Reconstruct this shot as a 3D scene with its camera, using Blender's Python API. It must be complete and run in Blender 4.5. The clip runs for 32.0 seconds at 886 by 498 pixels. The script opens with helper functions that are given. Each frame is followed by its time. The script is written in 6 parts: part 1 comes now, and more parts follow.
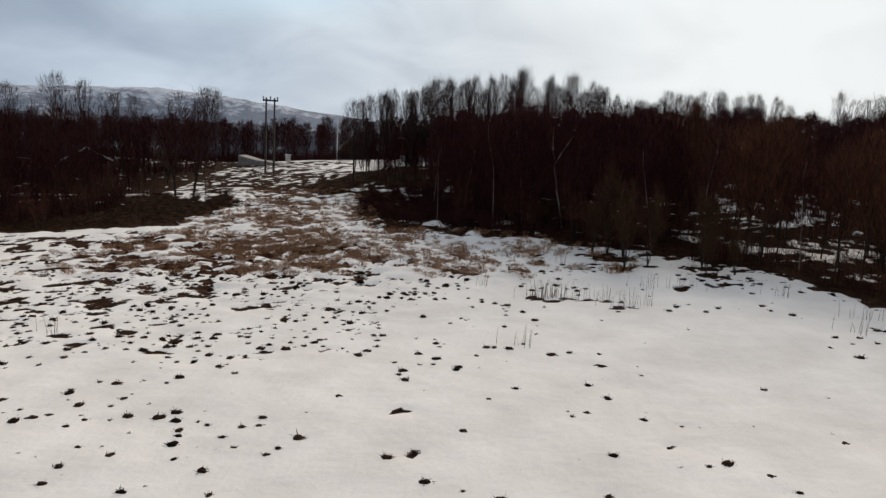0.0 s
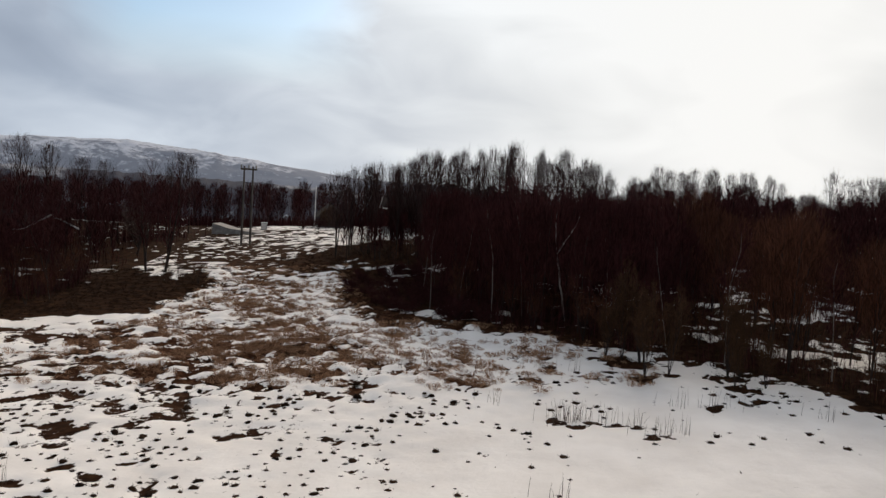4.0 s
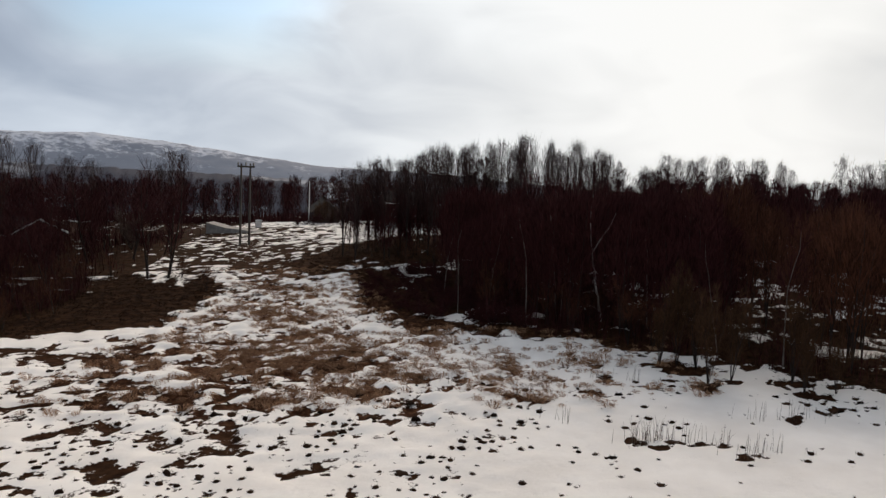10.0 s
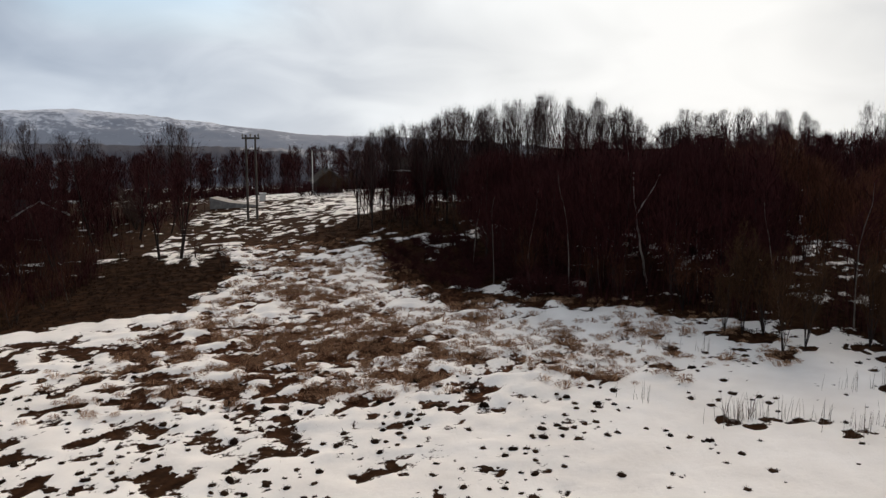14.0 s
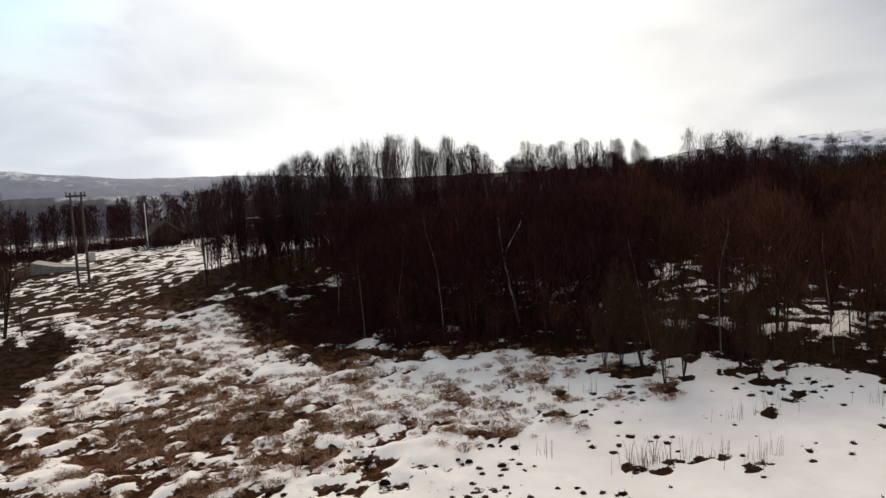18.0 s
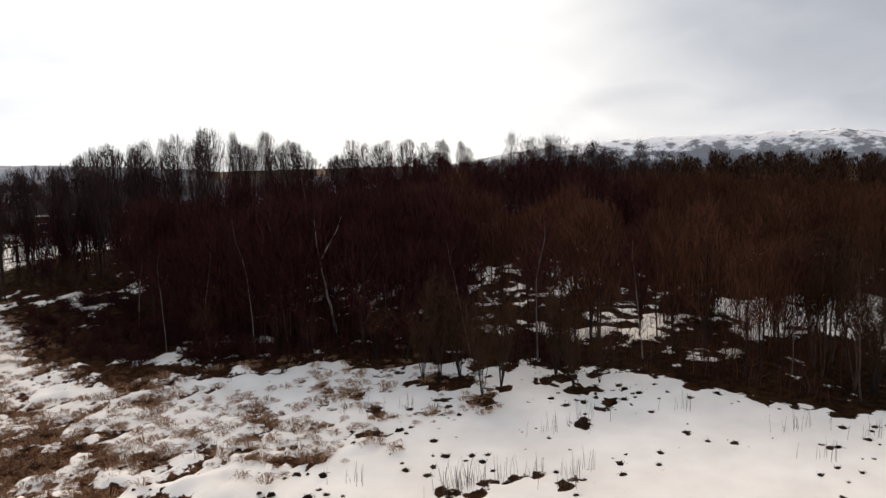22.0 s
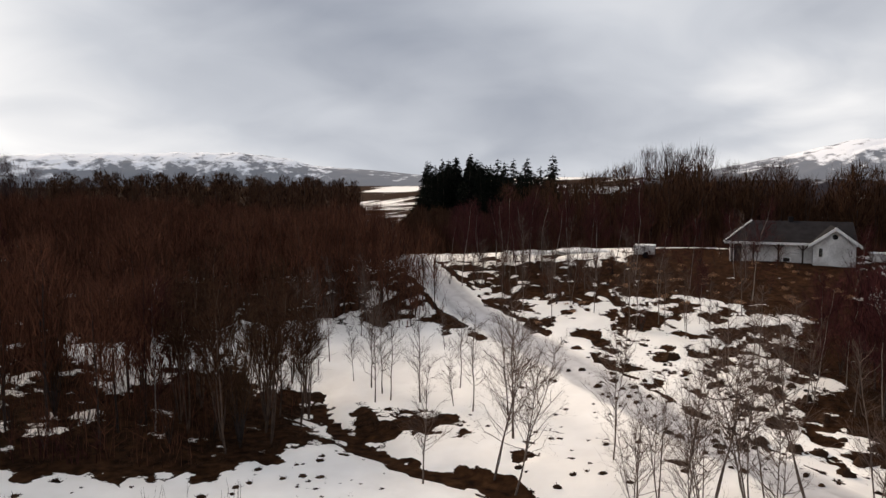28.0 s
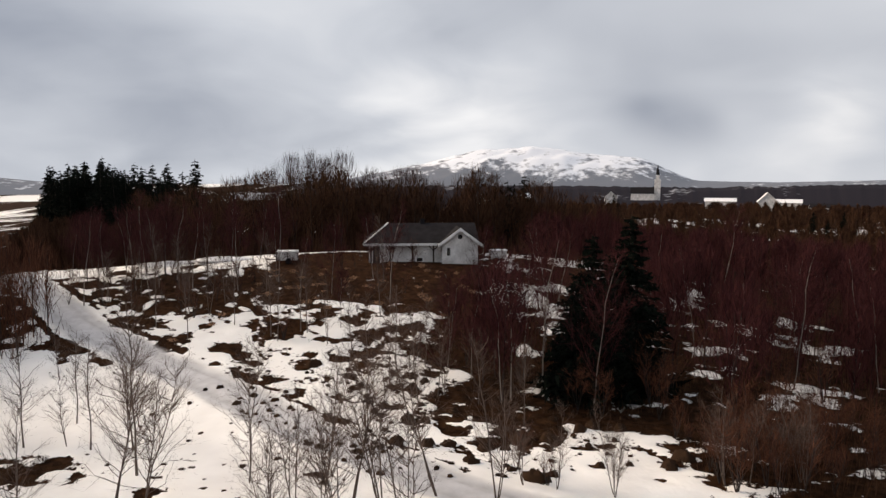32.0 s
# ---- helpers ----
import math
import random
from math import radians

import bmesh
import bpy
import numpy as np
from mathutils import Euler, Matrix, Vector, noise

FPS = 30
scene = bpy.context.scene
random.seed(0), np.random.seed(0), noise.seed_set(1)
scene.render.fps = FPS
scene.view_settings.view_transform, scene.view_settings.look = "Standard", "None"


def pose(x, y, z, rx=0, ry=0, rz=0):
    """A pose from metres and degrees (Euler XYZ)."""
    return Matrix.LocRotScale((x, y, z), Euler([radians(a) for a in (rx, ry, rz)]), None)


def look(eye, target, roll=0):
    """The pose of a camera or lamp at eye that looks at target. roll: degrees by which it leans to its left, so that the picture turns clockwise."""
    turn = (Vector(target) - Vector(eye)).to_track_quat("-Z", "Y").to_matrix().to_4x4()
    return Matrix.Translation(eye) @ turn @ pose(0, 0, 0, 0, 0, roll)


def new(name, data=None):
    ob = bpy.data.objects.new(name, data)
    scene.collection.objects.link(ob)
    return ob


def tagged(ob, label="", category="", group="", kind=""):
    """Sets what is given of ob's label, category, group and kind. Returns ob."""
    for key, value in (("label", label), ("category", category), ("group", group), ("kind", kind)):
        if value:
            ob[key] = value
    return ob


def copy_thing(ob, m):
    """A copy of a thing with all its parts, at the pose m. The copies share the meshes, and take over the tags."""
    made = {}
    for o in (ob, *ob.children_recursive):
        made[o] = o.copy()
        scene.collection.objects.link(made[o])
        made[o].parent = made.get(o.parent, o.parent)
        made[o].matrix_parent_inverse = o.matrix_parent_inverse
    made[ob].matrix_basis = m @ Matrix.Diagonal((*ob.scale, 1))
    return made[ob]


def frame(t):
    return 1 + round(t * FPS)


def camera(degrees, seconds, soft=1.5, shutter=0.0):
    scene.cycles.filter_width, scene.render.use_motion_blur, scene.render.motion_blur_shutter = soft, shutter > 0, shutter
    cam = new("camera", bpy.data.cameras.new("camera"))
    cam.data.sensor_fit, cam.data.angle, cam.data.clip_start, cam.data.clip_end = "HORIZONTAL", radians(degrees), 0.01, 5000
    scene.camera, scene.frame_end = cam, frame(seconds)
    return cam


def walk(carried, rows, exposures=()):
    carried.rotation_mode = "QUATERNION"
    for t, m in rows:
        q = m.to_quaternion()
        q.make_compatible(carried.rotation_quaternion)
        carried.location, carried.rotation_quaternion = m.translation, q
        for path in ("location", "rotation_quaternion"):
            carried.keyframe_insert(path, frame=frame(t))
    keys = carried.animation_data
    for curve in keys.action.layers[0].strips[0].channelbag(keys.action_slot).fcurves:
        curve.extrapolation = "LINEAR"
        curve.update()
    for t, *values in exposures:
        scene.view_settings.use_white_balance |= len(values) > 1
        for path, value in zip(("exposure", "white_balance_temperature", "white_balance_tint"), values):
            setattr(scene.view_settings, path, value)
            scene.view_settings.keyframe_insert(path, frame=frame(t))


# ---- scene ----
cam = camera(59.1, 32.0, soft=1.4)
PATH = [
    (0, (0.00, 0.00, 10.63), (-0.023, 9.891, 9.153), 2.71),
    (0.5, (-0.37, 0.85, 10.84), (-0.361, 10.765, 9.534), 2.83),
    (1, (-0.72, 1.79, 11.11), (-0.657, 11.732, 10.005), 3.72),
    (1.5, (-0.97, 2.63, 11.42), (-0.862, 12.568, 10.296), 4.10),
    (2, (-1.28, 3.38, 11.80), (-1.117, 13.325, 10.735), 4.27),
    (2.5, (-1.64, 4.01, 12.15), (-1.429, 13.971, 11.242), 4.35),
    (3, (-1.94, 4.47, 12.43), (-1.687, 14.436, 11.629), 4.26),
    (3.5, (-2.18, 4.84, 12.71), (-1.890, 14.808, 11.956), 3.95),
    (5.5, (-3.42, 6.22, 13.44), (-2.982, 16.183, 12.646), 3.15),
    (6, (-3.81, 6.73, 13.52), (-3.353, 16.682, 12.673), 3.28),
    (6.5, (-4.19, 7.26, 13.56), (-3.716, 17.210, 12.658), 3.40),
    (7, (-4.56, 7.66, 13.54), (-4.070, 17.603, 12.625), 3.23),
    (7.5, (-4.92, 7.90, 13.56), (-4.415, 17.850, 12.668), 3.08),
    (8, (-5.28, 8.08, 13.62), (-4.764, 18.032, 12.732), 2.86),
    (8.5, (-5.64, 8.26, 13.66), (-5.100, 18.210, 12.772), 2.58),
    (9, (-6.00, 8.32, 13.72), (-5.421, 18.268, 12.829), 2.42),
    (9.5, (-6.48, 8.38, 13.77), (-5.857, 18.319, 12.866), 2.36),
    (10, (-6.98, 8.45, 13.77), (-6.294, 18.390, 12.858), 2.39),
    (10.5, (-7.45, 8.57, 13.70), (-6.717, 18.504, 12.786), 2.26),
    (11, (-7.89, 8.93, 13.63), (-7.135, 18.861, 12.719), 2.24),
    (11.5, (-8.34, 9.48, 13.58), (-7.591, 19.412, 12.685), 2.38),
    (12, (-8.73, 10.04, 13.62), (-7.995, 19.967, 12.686), 2.31),
    (12.5, (-9.12, 10.55, 13.68), (-8.417, 20.469, 12.649), 2.07),
    (13, (-9.53, 11.03, 13.76), (-8.861, 20.934, 12.542), 1.09),
    (13.5, (-9.95, 11.57, 13.83), (-9.262, 21.443, 12.405), 0.24),
    (15.5, (-11.47, 13.56, 13.78), (-9.875, 23.384, 12.794), 0.94),
    (16, (-11.72, 14.10, 13.91), (-9.881, 23.885, 12.943), 0.29),
    (16.5, (-11.84, 14.59, 14.15), (-9.799, 24.327, 13.164), -0.64),
    (17, (-11.91, 14.76, 14.49), (-9.640, 24.440, 13.430), -1.72),
    (17.5, (-12.01, 14.69, 14.84), (-9.483, 24.301, 13.696), -3.18),
    (18, (-12.02, 14.78, 15.16), (-9.180, 24.311, 14.130), -3.06),
    (18.5, (-11.99, 15.02, 15.37), (-8.737, 24.431, 14.452), -1.59),
    (19, (-11.80, 15.30, 15.44), (-8.220, 24.588, 14.469), -0.94),
    (19.5, (-11.45, 15.62, 15.41), (-7.613, 24.790, 14.369), -1.09),
    (20, (-11.15, 15.92, 15.35), (-7.077, 24.989, 14.264), -1.25),
    (20.5, (-10.96, 16.21, 15.34), (-6.666, 25.175, 14.229), -1.26),
    (21, (-10.71, 16.47, 15.37), (-6.236, 25.342, 14.233), -1.24),
    (21.5, (-10.37, 16.74, 15.40), (-5.727, 25.518, 14.255), -1.38),
    (22, (-9.94, 17.01, 15.46), (-5.142, 25.701, 14.300), -1.65),
    (22.5, (-9.53, 17.28, 15.48), (-4.557, 25.878, 14.312), -1.67),
    (23, (-9.00, 17.59, 15.49), (-3.793, 26.051, 14.351), -1.77),
    (23.5, (-8.36, 17.87, 15.45), (-2.796, 26.114, 14.371), -1.76),
    (24, (-7.79, 18.15, 15.38), (-1.682, 26.007, 14.381), -1.66),
    (24.5, (-7.27, 18.35, 15.29), (-0.441, 25.594, 14.368), -0.93),
    (25, (-6.75, 18.50, 15.25), (0.903, 24.872, 14.372), -0.23),
    (25.5, (-6.05, 18.56, 15.27), (2.200, 24.147, 14.442), 0.44),
    (27.5, (-2.52, 19.57, 15.58), (6.621, 23.487, 14.545), 0.14),
    (28, (-1.68, 19.70, 15.53), (7.692, 23.046, 14.519), 0.02),
    (28.5, (-1.10, 19.71, 15.49), (8.494, 22.342, 14.460), -0.40),
    (29, (-0.73, 19.62, 15.60), (9.072, 21.367, 14.624), -0.16),
    (29.5, (-0.25, 19.59, 15.60), (9.668, 20.597, 14.763), 0.14),
    (30, (0.14, 19.44, 15.57), (10.093, 19.985, 14.806), -1.06),
    (30.5, (0.40, 19.49, 15.47), (10.368, 19.569, 14.623), -3.18),
    (31, (0.53, 19.43, 15.38), (10.483, 18.959, 14.492), -2.60),
    (31.5, (0.62, 18.98, 15.39), (10.544, 18.155, 14.439), -1.07),
    (32, (0.67, 18.69, 15.34), (10.582, 17.774, 14.418), 0.04),
]
walk(cam, [(t, look(eye, target, roll)) for t, eye, target, roll in PATH],
     exposures=[(0, -0.34, 6230, 8), (3, -0.3, 6430, 10), (6, -0.27, 6450, 10), (13, -0.25, 6450, 10), (18, 0.0, 6600, 10), (22, 0.18, 6620, 11), (24.5, 0.06, 6580, 11), (28, 0.22, 6580, 11), (32, 0.22, 6560, 11)])

# ---------------------------------------------------------------- light
SUN_AZ, SUN_EL = 20.0, 22.0      # degrees from +y towards +x; height over the horizon


def world_sky():
    w = bpy.data.worlds.new("overcast_sky")
    scene.world = w
    w.use_nodes = True
    nt = w.node_tree
    N, L = nt.nodes, nt.links
    N.clear()
    out = N.new("ShaderNodeOutputWorld")
    bg_sky, bg_cloud = N.new("ShaderNodeBackground"), N.new("ShaderNodeBackground")
    mix = N.new("ShaderNodeMixShader")
    sky = N.new("ShaderNodeTexSky")
    sky.sky_type, sky.sun_disc = "NISHITA", False
    sky.sun_elevation, sky.sun_rotation = radians(SUN_EL), radians(SUN_AZ)
    sky.ozone_density, sky.air_density = 4.0, 1.2
    bg_sky.inputs["Strength"].default_value = 0.15
    L.new(sky.outputs[0], bg_sky.inputs["Color"])
    co = N.new("ShaderNodeTexCoord")
    # clouds flatten towards the horizon: divide the direction by its height
    sep = N.new("ShaderNodeSeparateXYZ")
    L.new(co.outputs["Generated"], sep.inputs[0])

    def m(op, a, b=None, clamp=False):
        n = N.new("ShaderNodeMath")
        n.operation, n.use_clamp = op, clamp
        for k, v in enumerate((a, b)):
            if v is None:
                continue
            if isinstance(v, (int, float)):
                n.inputs[k].default_value = v
            else:
                L.new(v, n.inputs[k])
        return n.outputs[0]

    up = m("MAXIMUM", sep.outputs["Z"], 0.0)
    den = m("ADD", up, 0.42)
    comb = N.new("ShaderNodeCombineXYZ")
    L.new(m("DIVIDE", sep.outputs["X"], den), comb.inputs[0])
    L.new(m("DIVIDE", sep.outputs["Y"], den), comb.inputs[1])
    L.new(m("MULTIPLY", sep.outputs["Z"], 2.2), comb.inputs[2])
    big, fine = N.new("ShaderNodeTexNoise"), N.new("ShaderNodeTexNoise")
    for n, sc, det, dist in ((big, 1.15, 3.0, 0.3), (fine, 3.4, 5.0, 0.5)):
        n.inputs["Scale"].default_value, n.inputs["Detail"].default_value = sc, det
        n.inputs["Distortion"].default_value, n.inputs["Roughness"].default_value = dist, 0.45
        L.new(comb.outputs[0], n.inputs["Vector"])

    def towards(az, el, power):
        dot = N.new("ShaderNodeVectorMath")
        dot.operation = "DOT_PRODUCT"
        L.new(co.outputs["Generated"], dot.inputs[0])
        a, e = radians(az), radians(el)
        dot.inputs[1].default_value = (math.sin(a) * math.cos(e), math.cos(a) * math.cos(e), math.sin(e))
        return m("POWER", m("MAXIMUM", dot.outputs["Value"], 0.0), power)

    # brighter where the sun stands behind the cloud, and paler low over the land
    low = m("POWER", m("SUBTRACT", 1.0, m("MINIMUM", m("MULTIPLY", up, 3.2), 1.0)), 2.0)
    tone = m("ADD", m("MULTIPLY", m("SUBTRACT", big.outputs[0], 0.5), 0.68), m("MULTIPLY", m("SUBTRACT", fine.outputs[0], 0.5), 0.28))
    level = m("ADD", m("ADD", m("ADD", m("SUBTRACT", 0.41, m("MULTIPLY", towards(66, 16, 22.0), 0.17)), tone), m("MULTIPLY", towards(SUN_AZ - 1, SUN_EL - 7, 11.0), 0.64)), m("MULTIPLY", low, 0.12))
    for az, el, power, much in ((109.3, 4.7, 2600.0, -0.1), (111.6, 3.9, 2200.0, -0.12), (113.8, 3.6, 3000.0, -0.1), (121.6, 4.0, 900.0, 0.2), (95.5, 3.6, 160.0, 0.2), (-14, 11, 16.0, 0.13), (112, 13, 18.0, -0.1)):
        level = m("ADD", level, m("MULTIPLY", m("MULTIPLY", towards(az, el, power), fine.outputs[0]), 2.0 * much))
    ramp = N.new("ShaderNodeValToRGB")
    els = ramp.color_ramp.elements
    els[0].position, els[0].color = 0.25, (0.305, 0.335, 0.395, 1)
    els[1].position, els[1].color = 1.0, (1.18, 1.175, 1.15, 1)
    for p, c in ((0.5, (0.53, 0.56, 0.61)), (0.72, (0.80, 0.81, 0.825)), (0.86, (1.01, 1.01, 0.995))):
        els.new(p).color = (*c, 1)
    L.new(level, ramp.inputs[0])
    # cooler towards the gap in the cloud, a little warmer round the hidden sun
    tint = N.new("ShaderNodeMix")
    tint.data_type, tint.blend_type = "RGBA", "MULTIPLY"
    tint.inputs[0].default_value = 1.0
    hue = N.new("ShaderNodeValToRGB")
    hue.color_ramp.elements[0].color, hue.color_ramp.elements[1].color = (1.0, 0.985, 0.965, 1), (0.9, 0.985, 1.09, 1)
    L.new(m("ADD", m("MULTIPLY", towards(-26, 8, 7.0), 1.0), m("MULTIPLY", towards(70, 30, 4.0), 0.2)), hue.inputs[0])
    L.new(ramp.outputs[0], tint.inputs[6])
    L.new(hue.outputs[0], tint.inputs[7])
    L.new(tint.outputs[2], bg_cloud.inputs["Color"])
    # an overcast sky is brightest overhead
    L.new(m("ADD", 1.0, m("MULTIPLY", m("MULTIPLY", m("SUBTRACT", up, 0.34), 2.5, True), 0.15)), bg_cloud.inputs["Strength"])
    # a thin place in the cloud through which the blue shows
    high = m("MULTIPLY", m("SUBTRACT", up, 0.11), 13.0, True)
    thin = m("MULTIPLY", m("MULTIPLY", m("SUBTRACT", m("ADD", towards(-14, 13.5, 50.0), m("MULTIPLY", fine.outputs[0], 1.0)), 0.86), 2.2, True), high)
    L.new(m("SUBTRACT", 1.0, m("MULTIPLY", thin, 0.85)), mix.inputs[0])
    L.new(bg_sky.outputs[0], mix.inputs[1])
    L.new(bg_cloud.outputs[0], mix.inputs[2])
    L.new(mix.outputs[0], out.inputs[0])


world_sky()
sun = new("sun", bpy.data.lights.new("sun", "SUN"))
sun.data.energy, sun.data.angle, sun.data.color = 4.6, radians(48), (1.0, 0.79, 0.58)
sun.matrix_world = look((0, 0, 60), (-math.sin(radians(SUN_AZ)), -math.cos(radians(SUN_AZ)), 60 - math.tan(radians(SUN_EL))))


# ---------------------------------------------------------------- materials
def material(name, base, rough=0.8, dark=None, scale=3.0, fine=30.0, bump=0.2, metal=0.0, spec=0.3, stretch=(1, 1, 1), rand=0.0):
    """A surface of two tones mixed by noise at two scales, with fine relief."""
    mt = bpy.data.materials.new(name)
    mt.use_nodes = True
    nt = mt.node_tree
    N, L = nt.nodes, nt.links
    b = N["Principled BSDF"]
    b.inputs["Roughness"].default_value, b.inputs["Metallic"].default_value = rough, metal
    b.inputs["Specular IOR Level"].default_value = spec
    co, mp = N.new("ShaderNodeTexCoord"), N.new("ShaderNodeMapping")
    mp.inputs["Scale"].default_value = stretch
    L.new(co.outputs["Object"], mp.inputs[0])
    n1, n2 = N.new("ShaderNodeTexNoise"), N.new("ShaderNodeTexNoise")
    for n, s in ((n1, scale), (n2, fine)):
        n.inputs["Scale"].default_value, n.inputs["Detail"].default_value = s, 5.0
        L.new(mp.outputs[0], n.inputs["Vector"])
    add = N.new("ShaderNodeMath")
    add.operation = "MULTIPLY_ADD"
    add.inputs[1].default_value = 0.45
    L.new(n2.outputs[0], add.inputs[0])
    L.new(n1.outputs[0], add.inputs[2])
    ramp = N.new("ShaderNodeValToRGB")
    els = ramp.color_ramp.elements
    els[0].position, els[1].position = 0.5, 0.95
    els[0].color = (*(dark or [c * 0.6 for c in base]), 1)
    els[1].color = (*base, 1)
    L.new(add.outputs[0], ramp.inputs[0])
    col = ramp.outputs[0]
    if rand:
        info, hsv = N.new("ShaderNodeObjectInfo"), N.new("ShaderNodeHueSaturation")
        rng = N.new("ShaderNodeMapRange")
        rng.inputs["To Min"].default_value, rng.inputs["To Max"].default_value = 1 - rand, 1 + rand
        L.new(info.outputs["Random"], rng.inputs["Value"])
        L.new(rng.outputs[0], hsv.inputs["Value"])
        L.new(col, hsv.inputs["Color"])
        col = hsv.outputs[0]
    L.new(col, b.inputs["Base Color"])
    if bump:
        bp = N.new("ShaderNodeBump")
        bp.inputs["Strength"].default_value, bp.inputs["Distance"].default_value = bump, 0.02
        L.new(add.outputs[0], bp.inputs["Height"])
        L.new(bp.outputs[0], b.inputs["Normal"])
    return mt


def island_material(name, c0, c1, rough=0.9):
    """A tone that differs from piece to piece of one joined mesh."""
    mt = bpy.data.materials.new(name)
    mt.use_nodes = True
    N, L = mt.node_tree.nodes, mt.node_tree.links
    b = N["Principled BSDF"]
    b.inputs["Roughness"].default_value, b.inputs["Specular IOR Level"].default_value = rough, 0.03
    geo, ramp = N.new("ShaderNodeNewGeometry"), N.new("ShaderNodeValToRGB")
    ramp.color_ramp.elements[0].color, ramp.color_ramp.elements[1].color = (*c0, 1), (*c1, 1)
    L.new(geo.outputs["Random Per Island"], ramp.inputs[0])
    L.new(ramp.outputs[0], b.inputs["Base Color"])
    return mt


def ground_material():
    """Wet old snow over brown heath: the mesh carries how much snow is left."""
    mt = bpy.data.materials.new("snowy_ground")
    mt.use_nodes = True
    N, L = mt.node_tree.nodes, mt.node_tree.links
    b = N["Principled BSDF"]
    b.inputs["Specular IOR Level"].default_value = 0.02
    co = N.new("ShaderNodeTexCoord")

    def nz(scale, det=5.0, rough=0.5):
        n = N.new("ShaderNodeTexNoise")
        n.inputs["Scale"].default_value, n.inputs["Detail"].default_value = scale, det
        n.inputs["Roughness"].default_value = rough
        L.new(co.outputs["Object"], n.inputs["Vector"])
        return n.outputs[0]

    def m(op, a, b_=None, clamp=False):
        n = N.new("ShaderNodeMath")
        n.operation, n.use_clamp = op, clamp
        for k, v in enumerate((a, b_)):
            if v is None:
                continue
            if isinstance(v, (int, float)):
                n.inputs[k].default_value = v
            else:
                L.new(v, n.inputs[k])
        return n.outputs[0]

    def ramp(fac, stops):
        r = N.new("ShaderNodeValToRGB")
        els = r.color_ramp.elements
        els[0].position, els[0].color = stops[0][0], (*stops[0][1], 1)
        els[1].position, els[1].color = stops[-1][0], (*stops[-1][1], 1)
        for p, c in stops[1:-1]:
            els.new(p).color = (*c, 1)
        L.new(fac, r.inputs[0])
        return r.outputs[0]

    def mixed(fac, a, c):
        n = N.new("ShaderNodeMix")
        n.data_type = "RGBA"
        L.new(fac, n.inputs[0])
        L.new(a, n.inputs[6])
        L.new(c, n.inputs[7])
        return n.outputs[2]

    at = N.new("ShaderNodeAttribute")
    at.attribute_name = "cover"
    rd = N.new("ShaderNodeAttribute")
    rd.attribute_name = "road"
    gr = N.new("ShaderNodeAttribute")
    gr.attribute_name = "straw"
    edge = m("ADD", at.outputs["Fac"], m("MULTIPLY", m("SUBTRACT", nz(3.4, 9.0, 0.66), 0.5), 1.9))
    snow_f = m("MULTIPLY", m("ADD", edge, 0.06), 8.0, True)
    snow = ramp(nz(0.35, 6.0), [(0.3, (0.77, 0.745, 0.715)), (0.7, (0.9, 0.88, 0.85))])
    heath = ramp(nz(1.7, 8.0), [(0.3, (0.007, 0.0034, 0.0022)), (0.52, (0.027, 0.0125, 0.0062)), (0.75, (0.05, 0.0245, 0.0115))])
    straw = ramp(nz(3.1, 8.0), [(0.3, (0.02, 0.0105, 0.006)), (0.52, (0.055, 0.023, 0.012)), (0.72, (0.15, 0.073, 0.038))])
    soil = mixed(gr.outputs["Fac"], heath, straw)
    road = ramp(nz(1.2, 6.0), [(0.3, (0.45, 0.445, 0.455)), (0.7, (0.58, 0.575, 0.585))])
    col = mixed(snow_f, soil, snow)
    rt = N.new("ShaderNodeAttribute")
    rt.attribute_name = "rut"
    road = mixed(rt.outputs["Fac"], road, ramp(nz(2.0, 6.0), [(0.3, (0.26, 0.25, 0.25)), (0.7, (0.42, 0.41, 0.41))]))
    col = mixed(rd.outputs["Fac"], col, road)
    L.new(col, b.inputs["Base Color"])
    L.new(m("SUBTRACT", 0.95, m("MULTIPLY", snow_f, 0.15)), b.inputs["Roughness"])
    bp = N.new("ShaderNodeBump")
    bp.inputs["Strength"].default_value, bp.inputs["Distance"].default_value = 0.35, 0.08
    L.new(m("ADD", nz(1.3, 6.0), m("MULTIPLY", edge, 0.6)), bp.inputs["Height"])
    L.new(bp.outputs[0], b.inputs["Normal"])
    return mt


M_GROUND = ground_material()
M_WHITEBARK = material("white_birch_bark", (0.74, 0.71, 0.67), 0.65, (0.2, 0.18, 0.165), 1.6, 10, 0.3, stretch=(1, 1, 0.7))
M_PALEBARK = material("pale_birch_bark", (0.27, 0.24, 0.215), 0.75, (0.07, 0.058, 0.052), 2.6, 12, 0.3, stretch=(1, 1, 0.5), rand=0.25)
M_BROWNBARK = material("brown_alder_bark", (0.11, 0.07, 0.05), 0.85, (0.03, 0.019, 0.014), 2.6, 14, 0.3, stretch=(1, 1, 0.6), rand=0.3)
M_SAPLING = material("sapling_bark", (0.13, 0.098, 0.08), 0.8, (0.05, 0.037, 0.031), 3, 16, 0.2)
M_SHOOT = material("willow_bark", (0.12, 0.085, 0.06), 0.8, (0.05, 0.035, 0.026), 6, 30, 0.0)
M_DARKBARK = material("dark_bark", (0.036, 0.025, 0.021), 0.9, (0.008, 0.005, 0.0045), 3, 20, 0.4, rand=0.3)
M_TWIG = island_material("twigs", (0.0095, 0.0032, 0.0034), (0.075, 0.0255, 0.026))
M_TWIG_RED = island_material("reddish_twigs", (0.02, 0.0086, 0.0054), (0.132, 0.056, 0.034))
